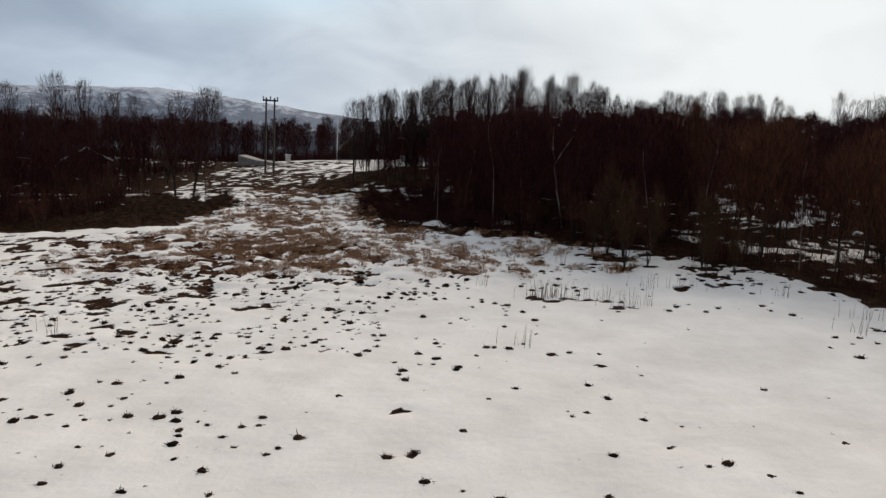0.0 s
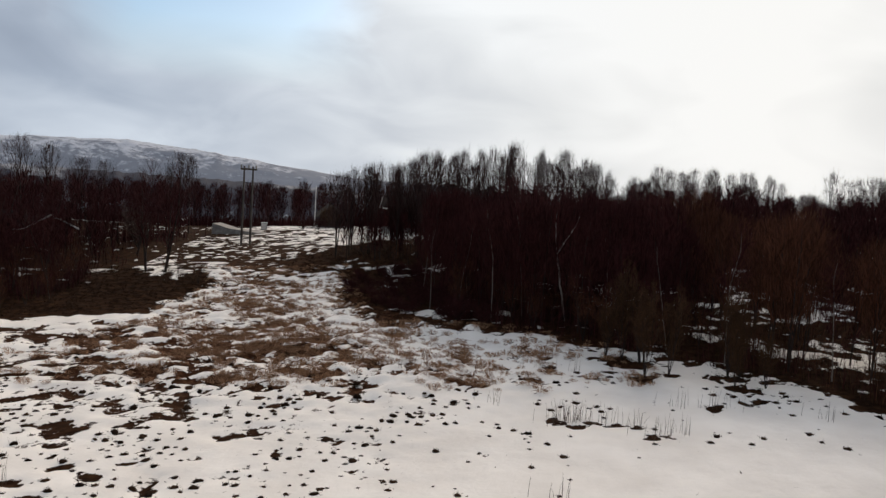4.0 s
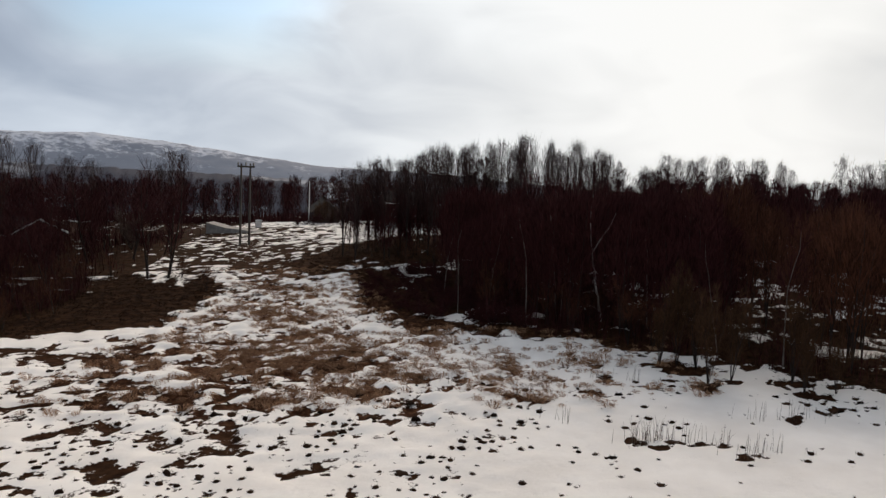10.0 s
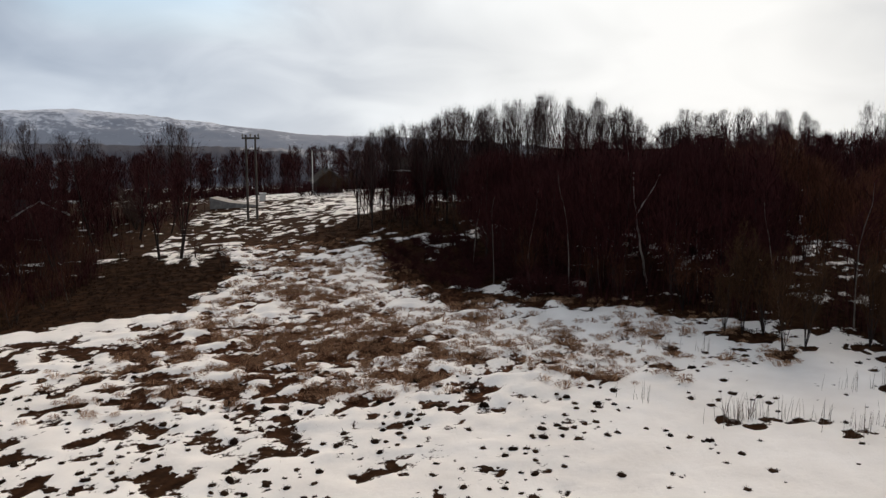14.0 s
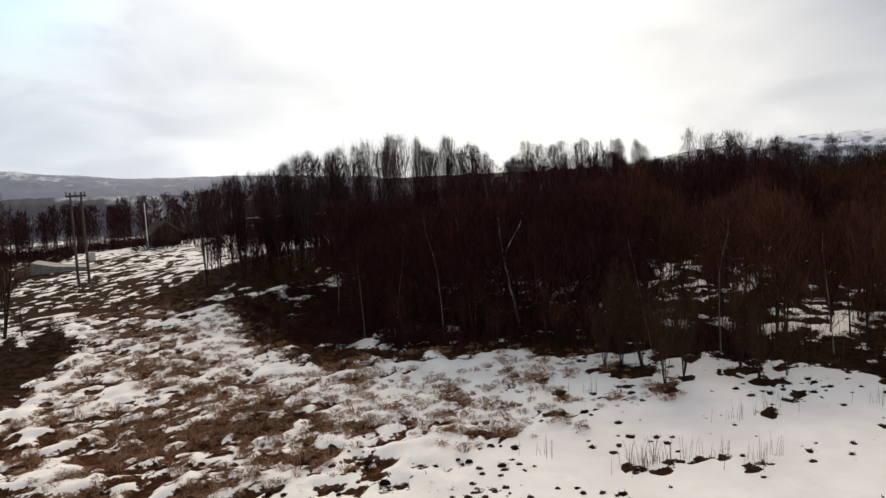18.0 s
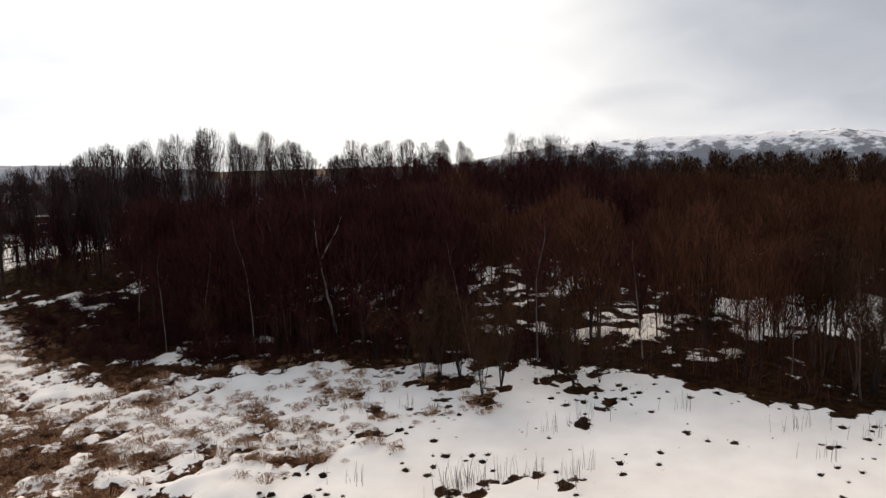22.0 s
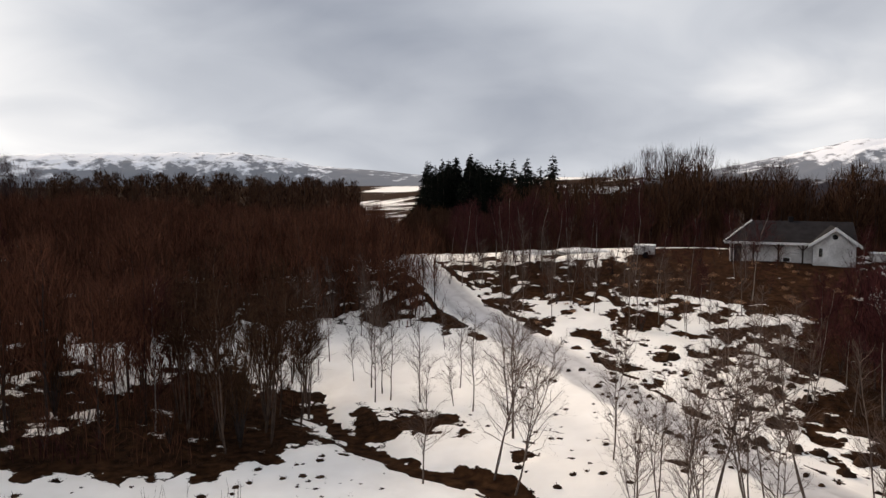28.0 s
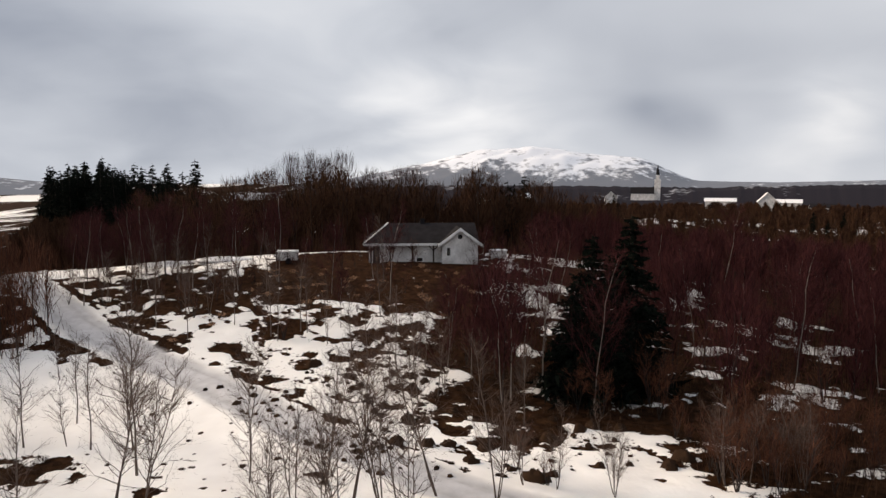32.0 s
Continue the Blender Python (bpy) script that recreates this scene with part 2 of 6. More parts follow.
M_TWIG_BROWN = island_material("brown_twigs", (0.0105, 0.0054, 0.0033), (0.072, 0.0365, 0.021))
M_TWIG_PALE = island_material("pale_twigs", (0.035, 0.025, 0.021), (0.14, 0.1, 0.082))
M_TWIG_GREY = island_material("grey_brown_twigs", (0.016, 0.0095, 0.0095), (0.075, 0.046, 0.043))
M_TWIG_OLIVE = island_material("olive_brown_twigs", (0.019, 0.0102, 0.006), (0.1, 0.055, 0.031))
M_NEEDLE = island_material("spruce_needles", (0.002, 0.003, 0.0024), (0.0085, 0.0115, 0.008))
M_STRAW = island_material("dry_grass", (0.1, 0.05, 0.028), (0.5, 0.31, 0.19))
M_TUSSOCK = island_material("wet_tussock", (0.008, 0.0048, 0.0036), (0.046, 0.026, 0.015))
M_POLE = material("weathered_pole", (0.10, 0.085, 0.075), 0.85, (0.04, 0.033, 0.03), 2, 18, 0.4, stretch=(3, 3, 0.4))
M_WHITEWALL = material("white_boards", (0.76, 0.74, 0.72), 0.6, (0.36, 0.34, 0.32), 0.8, 7, 0.15)
M_ROOF = material("dark_roof", (0.019, 0.017, 0.019), 0.95, (0.008, 0.007, 0.0075), 1.5, 14, 0.3, spec=0.1)
M_TRIM = material("white_trim", (0.75, 0.74, 0.72), 0.5, (0.6, 0.59, 0.57), 2, 20, 0.05)
M_REDWALL = material("red_boards", (0.12, 0.025, 0.02), 0.8, (0.06, 0.014, 0.012), 1.5, 12, 0.15)
M_BROWNWALL = material("brown_boards", (0.055, 0.038, 0.03), 0.85, (0.025, 0.018, 0.014), 1.5, 12, 0.15)
M_SNOWROOF = material("snow_on_roof", (0.82, 0.82, 0.82), 0.6, (0.7, 0.7, 0.72), 1.5, 9, 0.2)
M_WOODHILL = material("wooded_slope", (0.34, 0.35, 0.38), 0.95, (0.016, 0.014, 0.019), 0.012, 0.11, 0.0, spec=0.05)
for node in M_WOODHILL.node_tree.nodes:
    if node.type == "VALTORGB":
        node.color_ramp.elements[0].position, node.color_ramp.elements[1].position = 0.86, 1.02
# bluish tones: the haze before the west hill is painted into its colour
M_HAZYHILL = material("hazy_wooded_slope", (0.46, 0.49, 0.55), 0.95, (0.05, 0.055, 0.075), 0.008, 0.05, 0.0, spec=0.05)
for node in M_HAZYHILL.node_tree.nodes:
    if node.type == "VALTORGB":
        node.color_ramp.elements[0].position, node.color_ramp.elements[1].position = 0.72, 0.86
M_GLASS = material("dark_window", (0.02, 0.022, 0.025), 0.08, (0.01, 0.011, 0.013), 2, 8, 0.0, spec=0.6)
M_STONE = material("grey_concrete", (0.3, 0.29, 0.28), 0.85, (0.16, 0.155, 0.15), 2, 16, 0.3)


# ---------------------------------------------------------------- mesh helpers
def mesh_np(name, v, f, mat, smooth=False):
    """A mesh from arrays of places and triangles."""
    v, f = np.asarray(v, np.float32), np.asarray(f, np.int32)
    me = bpy.data.meshes.new(name)
    me.vertices.add(len(v))
    me.vertices.foreach_set("co", v.ravel())
    me.loops.add(3 * len(f))
    me.loops.foreach_set("vertex_index", f.ravel())
    me.polygons.add(len(f))
    me.polygons.foreach_set("loop_start", np.arange(0, 3 * len(f), 3, dtype=np.int32))
    if smooth:
        me.polygons.foreach_set("use_smooth", np.ones(len(f), bool))
    me.update(calc_edges=True)
    me.materials.append(mat)
    return me


def joined(pieces):
    """One pair of arrays out of several."""
    vs, fs, n = [], [], 0
    for v, f in pieces:
        vs.append(v)
        fs.append(np.asarray(f) + n)
        n += len(v)
    return (np.concatenate(vs), np.concatenate(fs)) if vs else (np.zeros((0, 3)), np.zeros((0, 3), int))


def tube(pts, rad, sides=4):
    """A tapered round piece along points."""
    pts, rad = np.asarray(pts, float), np.asarray(rad, float)
    k = len(pts)
    d = np.gradient(pts, axis=0)
    d /= np.linalg.norm(d, axis=1, keepdims=True) + 1e-9
    ref = np.where(np.abs(d[:, 2:3]) > 0.9, [[1.0, 0, 0]], [[0, 0, 1.0]])
    a = np.cross(d, ref)
    a /= np.linalg.norm(a, axis=1, keepdims=True) + 1e-9
    b = np.cross(d, a)
    ang = np.arange(sides) * 2 * math.pi / sides
    ring = a[:, None] * np.cos(ang)[None, :, None] + b[:, None] * np.sin(ang)[None, :, None]
    v = (pts[:, None] + ring * rad[:, None, None]).reshape(-1, 3)
    i = np.arange(k - 1)[:, None] * sides
    j = np.arange(sides)[None]
    q = np.stack([i + j, i + (j + 1) % sides, i + sides + (j + 1) % sides, i + sides + j], -1).reshape(-1, 4)
    return v, np.concatenate([q[:, [0, 1, 2]], q[:, [0, 2, 3]]])


def slivers(a, b, width, rng):
    """Many thin tapering twigs from a to b, one long triangle each."""
    d = b - a
    side = np.cross(d, rng.normal(size=d.shape))
    side /= np.linalg.norm(side, axis=1, keepdims=True) + 1e-9
    w = np.asarray(width).reshape(-1, 1) / 2
    v = np.stack([a - side * w, a + side * w, b], 1).reshape(-1, 3)
    return v, np.arange(len(v)).reshape(-1, 3)


def part(name, bm, mat, parent=None, label=""):
    """Links a bmesh as one mesh object under a thing or a part."""
    me = bpy.data.meshes.new(name)
    bm.to_mesh(me)
    bm.free()
    me.materials.append(mat)
    ob = new(name, me)
    ob.parent = parent
    if label:
        tagged(ob, label)
    return ob


def part_np(name, vf, mat, parent=None, smooth=False):
    ob = new(name, mesh_np(name, *vf, mat, smooth))
    ob.parent = parent
    return ob


def thing(name, label, category, m=None, group="", kind=""):
    ob = new(name)
    ob.empty_display_size = 0.2
    if m is not None:
        ob.matrix_world = m
    return tagged(ob, label, category, group, kind)


def box(bm, x0, x1, y0, y1, z0, z1, bevel=0.0):
    g = bmesh.ops.create_cube(bm, size=1.0)["verts"]
    bmesh.ops.scale(bm, vec=(x1 - x0, y1 - y0, z1 - z0), verts=g)
    bmesh.ops.translate(bm, vec=((x0 + x1) / 2, (y0 + y1) / 2, (z0 + z1) / 2), verts=g)
    if bevel:
        es = list({e for v in g for e in v.link_edges})
        bmesh.ops.bevel(bm, geom=es, offset=bevel, segments=1, affect="EDGES")
    return bm


def prism(bm, outline, axis, a, b):
    """A solid with the outline (pairs) drawn across the axis, from a to b along it."""
    def at(p, s):
        return {"x": (s, p[0], p[1]), "y": (p[0], s, p[1]), "z": (p[0], p[1], s)}[axis]
    lo = [bm.verts.new(at(p, a)) for p in outline]
    hi = [bm.verts.new(at(p, b)) for p in outline]
    bm.faces.new(lo)
    bm.faces.new(hi[::-1])
    for i in range(len(lo)):
        j = (i + 1) % len(lo)
        bm.faces.new((lo[i], hi[i], hi[j], lo[j]))
    bmesh.ops.recalc_face_normals(bm, faces=bm.faces)
    return bm


# ---------------------------------------------------------------- the lie of the land
def bump(x, y, cx, cy, sx, sy, a):
    return a * np.exp(-(((x - cx) / sx) ** 2 + ((y - cy) / sy) ** 2) / 2)


def base_height(x, y):
    z = 0.44 + 0.035 * np.clip(x, -50, 32) + 0.012 * np.clip(y - 25, -12, 112)
    z = z + bump(x, y, 80, 14, 16, 30, 5.9)
    z = z + bump(x, y, -25, 132, 50, 18, 1.3) + bump(x, y, -25, 172, 70, 26, 1.1)
    z = z + bump(x, y, 75, 138, 75, 50, 3.7) + bump(x, y, -4, 113, 11, 7, 1.3) + bump(x, y, 44, 100, 22, 18, 2.8)
    z = z + bump(x, y, 395, 192, 75, 70, 11.0)
    z = z + bump(x, y, 47, 45, 11, 11, -2.0)
    z = z + bump(x, y, 300, -115, 80, 70, 2.0) + bump(x, y, 400, -160, 90, 80, -1.5)
    z = z - 36 * np.clip((np.hypot(x, y) - 240) / 650, 0, 1) * np.clip(1 - bump(x, y, 420, -180, 220, 150, 0.55), 0, 1)
    return z


def lattice(seed):
    return np.random.default_rng(seed).random((256, 256))


LATTICES = [lattice(s) for s in range(8)]


def vnoise(x, y, k=0):
    """Smooth noise in 0..1 on a square grid of one metre."""
    g = LATTICES[k % 8]
    xi, yi = np.floor(x).astype(int), np.floor(y).astype(int)
    u, v = x - xi, y - yi
    u, v = u * u * (3 - 2 * u), v * v * (3 - 2 * v)
    a, b = g[xi % 256, yi % 256], g[(xi + 1) % 256, yi % 256]
    c, d = g[xi % 256, (yi + 1) % 256], g[(xi + 1) % 256, (yi + 1) % 256]
    return (a * (1 - u) + b * u) * (1 - v) + (c * (1 - u) + d * u) * v


def fbm(x, y, size, octaves=4, k=0):
    s, a, t = 0.0, 1.0, 0.0
    for o in range(octaves):
        q = 2.0 ** o / size
        s = s + a * vnoise(x * q + 17.3 * o, y * q - 9.1 * o, k + o)
        t += a
        a *= 0.55
    return s / t


def polyline_distance(x, y, pts):
    best = np.full(np.shape(x), 1e9)
    for (x0, y0), (x1, y1) in zip(pts[:-1], pts[1:]):
        dx, dy = x1 - x0, y1 - y0
        u = np.clip(((x - x0) * dx + (y - y0) * dy) / (dx * dx + dy * dy), 0, 1)
        best = np.minimum(best, np.hypot(x - x0 - u * dx, y - y0 - u * dy))
    return best


def inside(x, y, poly):
    r = np.zeros(np.shape(x), bool)
    for (x0, y0), (x1, y1) in zip(poly, poly[1:] + poly[:1]):
        r ^= ((y0 > y) != (y1 > y)) & (x < (x1 - x0) * (y - y0) / (y1 - y0 + 1e-12) + x0)
    return r


ROAD = [(82, 53), (76, 51), (62, 41), (56, 35), (50, 29), (45, 25), (40, 21.3), (34, 16), (28, 9), (22, 0), (16, -14), (10, -40)]
ROAD_EDGE = [(x + 1.35, y - 1.6) for x, y in ROAD[1:8]]
ROAD_LEFT = [(x - 1.2, y + 1.6) for x, y in ROAD[1:4]]
STREAM = [(46, 46.5), (41, 43.5), (37.5, 40.5), (34.5, 36.5), (32.5, 33.7), (31.4, 30), (30.6, 26.3), (28, 22.5), (25, 19), (20, 12), (12, -2), (4, -30)]
WOOD = [(-21, 104), (-18, 98), (-12, 95.5), (-10, 92), (-9.5, 80), (-6, 69.5), (-1.5, 67.5), (5, 66), (9.5, 64.5), (11, 61.5), (15, 59), (20, 55.5), (24, 52), (26, 46), (27.5, 42.5),
        (31, 44), (35, 46), (40, 48), (41, 53), (40, 58), (42, 62), (47, 57), (51, 59.5), (55.5, 54), (57, 47.5), (58.4, 41), (63, 44), (74, 53.5),
        (110, 90), (100, 230), (17, 230), (15, 120), (-4, 117), (-14, 112)]


# snowy lanes that open the wood
LANES = [[(17, 59), (25, 70), (30, 81)], [(29, 59), (36, 69), (41, 79)]]


def lane(x, y, wide=1.9):
    """1 in the middle of a lane, 0 away from it."""
    return np.clip(1.6 - np.minimum(polyline_distance(x, y, LANES[0]), polyline_distance(x, y, LANES[1])) / wide, 0, 1)


def soft_inside(x, y, poly, soft):
    """1 well inside, 0 well outside, with a soft border."""
    d = polyline_distance(x, y, list(poly) + [poly[0]])
    return np.clip(0.5 + np.where(inside(x, y, list(poly)), d, -d) / soft, 0, 1)


BRUSH_LEFT = [(-70, 64), (-44, 67), (-33, 70), (-26.5, 72), (-24, 80), (-23, 90), (-27, 100), (-40, 98), (-70, 92)]
KNOLL_BRUSH = [(39.6, 12.4), (46, 14.2), (60.5, 15.2), (72, 8), (90, -2), (90, -70), (30, -70), (30, -25), (30.5, -8), (31, 2.5), (35.5, 3), (36.5, 0.5), (37.5, 2), (39.5, 7)]
BANK_TOP = [(61, 26), (63, 36), (66, 44), (71, 48), (77, 46.5), (75.5, 37), (73, 28)]
LAWN = [(60, 12), (62.5, 25), (66, 31), (70, 33), (75, 30), (82, 27), (84, 6), (66, 7)]
ALDER_BANK = [(33.5, 39), (36, 41), (40, 42.5), (45.2, 44), (45.8, 46.5), (44, 50), (41.5, 55), (36, 54), (31, 46.5), (29, 42)]
BANK_B = [(35.5, 36.5), (36.7, 39.4), (41, 41.5), (42.3, 38), (41.4, 35), (38.6, 33.8)]


# dark bare places in the field: x, y and half width
FIELD_PATCHES = [(-20, 47.7, 0.66), (-18, 47.1, 1.0), (-19.1, 43.4, 0.6), (-27.2, 62.3, 1.1), (-24.4, 62.5, 1.3), (-26.8, 52.2, 0.9),
                 (-19.4, 51.0, 0.7), (-18.3, 52.8, 0.9), (-17.0, 54.7, 0.9), (-15.2, 51.7, 0.75), (-16.6, 50.2, 0.8), (-13.6, 52.4, 0.6),
                 (-10.1, 54.1, 0.8), (-8.9, 53.9, 1.0), (-7.6, 53.7, 0.85), (-12.3, 56.2, 0.8), (-15.0, 56.9, 0.8), (-11.6, 60.0, 1.1), (-9.9, 59.3, 1.4), (-8.0, 59.2, 1.2),
                 (-5.1, 55.7, 1.2), (-0.6, 53.0, 0.6), (0.8, 52.2, 0.85), (-11.4, 42.3, 0.7), (-10.5, 42.5, 0.8), (-7.7, 49.2, 0.6), (-14.9, 48.4, 0.7), (-21.7, 53.4, 1.0), (-25.3, 54.3, 1.0),
                 (-1.6, 26.5, 0.5), (8.5, 26, 0.3), (-18.1, 35.8, 0.7), (-14.4, 38.2, 0.5), (-21.5, 40.5, 0.7), (-13.2, 44.8, 0.7)]
EDGE_PATCHES = [(1.3, 51.8, 1.3), (12.1, 57.5, 2.3), (12.4, 53.3, 1.0), (14.5, 54.1, 0.86), (18, 53.8, 1.3), (18.1, 51.6, 0.95), (5.5, 45.2, 0.62), (6.5, 44.5, 0.74), (7.5, 45, 0.5),
                (8.5, 44.4, 0.6), (9.4, 43.9, 0.37), (9.9, 42.3, 0.53), (10.7, 43, 0.34), (11.6, 43.2, 0.34), (14.9, 47.6, 0.77), (6.2, 54.9, 0.62),
                (5.3, 52.7, 0.59), (28.5, 41.4, 1.6), (34.8, 28.7, 0.75), (37.2, 32.6, 0.6), (31, 40.5, 1.3), (30.9, 42, 1.0)]
KNOLL_PATCHES = [(44, 18.3, 0.7), (48, 17, 0.8), (42.4, 16.5, 1.2), (41.4, 14.6, 1.5), (38.1, 14.2, 0.8), (39, 12.6, 1.2), (43, 14, 1.5), (41, 11.4, 1.4),
                 (59.6, 20, 1.5), (58, 17.2, 1.2), (61.5, 22.5, 1.6), (52, 22.8, 1.1), (49.7, 24.9, 1.0), (55.5, 28.5, 2.2), (58.5, 25, 2.0), (50.5, 14.5, 1.2),
                 (54, 15.5, 0.9), (57.5, 33, 2.2), (62, 36.5, 2.4), (47, 13, 1.6), (35.3, 2.4, 1.7), (37.5, 5, 0.9), (38.5, 7, 0.9), (36, 4.2, 0.8), (40, 9.5, 1.0), (34, 5.6, 0.6), (38, 10, 0.6), (77.5, 43, 2.0), (78, 36, 1.8), (80, 40, 1.4)]


def patch_depth(x, y):
    """Above zero inside a bare patch."""
    best = np.full(np.shape(x), -9.0)
    ux, uy = fbm(x, y, 1.1, 4, 4) - 0.5, fbm(x, y, 1.1, 4, 6) - 0.5
    for px, py, r in FIELD_PATCHES + EDGE_PATCHES + [(a, b, 0.75 * r) for a, b, r in KNOLL_PATCHES]:
        near = (np.abs(x - px) < r + 2) & (np.abs(y - py) < r + 2)
        w = 1.0 + 2.0 * r
        d = 1 - np.hypot(x[near] + w * ux[near] - px, (y[near] + w * uy[near] - py) * 1.3) / r
        best[near] = np.maximum(best[near], d * min(r, 1.0))
    return best


def bare_share(x, y):
    """How much of the ground has lost its snow, 0 to 1."""
    d = 0.006 + 0.05 * np.clip((-x - 2) / 14, 0, 1) * np.clip((y - 30) / 14, 0, 1) + bump(x, y, -22, 53, 10, 8, 0.19)
    d = d + bump(x, y, -8, 62, 10, 8, 0.18) + bump(x, y, -17, 82, 7, 18, 0.36) + bump(x, y, -28, 62, 10, 4, 0.3) + bump(x, y, -25, 114, 14, 16, 0.5)
    d = d + bump(x, y, -2, 56, 9, 3.0, 0.16) + bump(x, y, -24, 108, 10, 9, 0.2)
    d = d - bump(x, y, -11, 83, 2.6, 6, 0.5)
    d = np.maximum(d, (0.996 - 0.12 * np.clip((y - 88) / 8, 0, 1)) * soft_inside(x, y, BRUSH_LEFT, 3))
    d = np.where(x < -26, d - bump(x, y, -46, 100, 14, 5, 0.12), d)
    w = soft_inside(x, y, WOOD, 4)
    clear = bump(x, y, 34, 68, 9, 12, 0.26) + bump(x, y, 41, 58, 6, 4, 0.3)
    d = np.maximum(d, w * np.clip(0.93 - clear + 0.7 * (fbm(x, y, 9, 3, 5) - 0.5), 0, 1))
    d = np.maximum(d, 0.97 * w * np.clip(1.3 - polyline_distance(x, y, WOOD[:14]) / 8, 0, 1))
    d = np.maximum(d, w * bump(x, y, 29, 54, 5, 6, 0.93))
    d = np.maximum(d, 0.9 * np.clip(1.25 - polyline_distance(x, y, [(20.6, 56), (24.4, 52.4), (26.6, 46), (28, 43)]) / 2.4, 0, 1))
    k = soft_inside(x, y, KNOLL_BRUSH, 5)
    d = np.maximum(d, k * np.clip(0.93 - bump(x, y, 64, 6, 7, 4, 0.34) - bump(x, y, 56, -6, 8, 4, 0.26) + 0.8 * (fbm(x, y, 8, 3, 1) - 0.5), 0, 1))
    d = np.maximum(d, 0.985 * soft_inside(x, y, LAWN, 5))
    d = np.maximum(d, 0.9 * soft_inside(x, y, BANK_TOP, 4))
    d = np.maximum(d, 0.97 * soft_inside(x, y, ALDER_BANK, 3))
    d = np.maximum(d, 0.97 * soft_inside(x, y, BANK_B, 2.5))
    d = np.maximum(d, bump(x, y, 53, 18, 8, 9, 0.32))
    d = np.maximum(d, bump(x, y, 62, 39, 7, 5, 0.5))
    d = np.maximum(d, bump(x, y, 74, 78, 40, 14, 0.85))
    d = np.where(y > 100, np.maximum(d, 0.75 - 0.75 * bump(x, y, -20, 172, 17, 15, 1) - 0.5 * bump(x, y, -14, 108, 5, 25, 1) - 0.9 * bump(x, y, 2, 130, 11, 7, 1)), d)
    d = np.where((y > 98) & (x < -36), np.maximum(d, 0.93), d)
    d = np.where(x > 85, np.maximum(d, 0.95), d)
    far_dark = (np.arctan2(x, y) > -0.05) & (np.arctan2(x, y) < 1.17) & (np.abs(np.degrees(np.arctan2(x + 2, y - 19)) - 66) > 2.2)
    d = np.where(np.hypot(x, y) > 190, np.where(far_dark, 0.97, np.clip(0.62 + 2.4 * (fbm(x, y, 55, 3, 3) - 0.5), 0.1, 0.97)), d)
    d = np.where(y < -10, np.maximum(d, 0.6 * np.clip((x - 30) / 10, 0, 1)), d)
    d = np.maximum(d, 1.05 * np.clip(1.5 - polyline_distance(x + 2.6 * (fbm(x, y, 1.7, 3, 2) - 0.5), y + 2.6 * (fbm(x, y, 1.7, 3, 5) - 0.5), STREAM) / 0.8, 0, 0.95))
    d = d - 0.8 * bump(x, y, 80, 39, 3.2, 5.5, 1) - 0.8 * bump(x, y, 46, 39, 3.0, 5, 1) - 0.9 * bump(x, y, 50.5, 47, 4.2, 5, 1) - 0.2 * bump(x, y, 50, -13, 8, 1.6, 1) - 0.25 * bump(x, y, 45, -8, 5, 1.2, 1) - 0.7 * bump(x, y, 83, -1, 8, 2.5, 1)
    road = polyline_distance(x, y, ROAD)
    d = d * np.clip((road - 1.6) / np.where((x > 57) & (y > x - 21), 0.8, 2.2), 0, 1) + 0.85 * np.clip(1 - polyline_distance(x, y, ROAD_EDGE) / 0.6, 0, 1) + 0.8 * np.clip(1.1 - polyline_distance(x, y, ROAD_LEFT) / 0.45, 0, 1)
    return np.clip(d, 0, 1)


def hummocks(x, y):
    """Small rounded mounds of the grassy field."""
    return fbm(x, y * 1.25, 1.15, 3, 1)


def cover(x, y):
    """Above zero: snow; below: bare ground."""
    wide = np.clip(np.maximum(soft_inside(x, y, BRUSH_LEFT, 6), np.maximum(soft_inside(x, y, WOOD, 6), soft_inside(x, y, KNOLL_BRUSH, 6))), 0, 1)
    small = fbm(x, y, 1.15, 3, 0) * 0.7 + fbm(x, y, 0.55, 2, 3) * 0.3
    large = fbm(x, y, 2.6, 4, 0) * 0.65 + fbm(x, y, 0.9, 2, 3) * 0.35
    tiny = hummocks(x, y) * 0.5 + fbm(x, y * 1.3, 0.6, 2, 2) * 0.34 + fbm(x, y, 3.0, 2, 4) * 0.16
    grassy = np.clip(bump(x, y, -8, 61, 10, 9, 1.5) + bump(x, y, -17, 82, 8, 14, 1.5) + bump(x, y, -2, 56, 9, 4, 1.2) + bump(x, y, -24, 114, 13, 17, 1.6), 0, 1) * (1 - wide)
    n = (small * (1 - wide) + large * wide) * (1 - grassy) + tiny * grassy
    # the noise is nearly normal about 0.5: turn the share into a threshold
    share = np.clip(bare_share(x, y), 0.001, 0.999)
    cut = 0.5 + 0.095 * (np.log(share / (1 - share)) * 0.62)
    return np.minimum((n - cut) * 6.0, -2.2 * patch_depth(x, y) + 0.1)


def ground_height(x, y):
    x, y = np.asarray(x, float), np.asarray(y, float)
    z = base_height(x, y) + 0.5 * (fbm(x, y, 14, 3, 2) - 0.5)
    z = z - 0.55 * np.clip(1.3 - polyline_distance(x, y, STREAM) / 2.0, 0, 1)
    road = np.clip(1.7 - polyline_distance(x, y, ROAD) / 2.4, 0, 1)
    return z + 0.25 * road


def ground_z(x, y):
    return float(ground_height(np.array([x]), np.array([y]))[0])


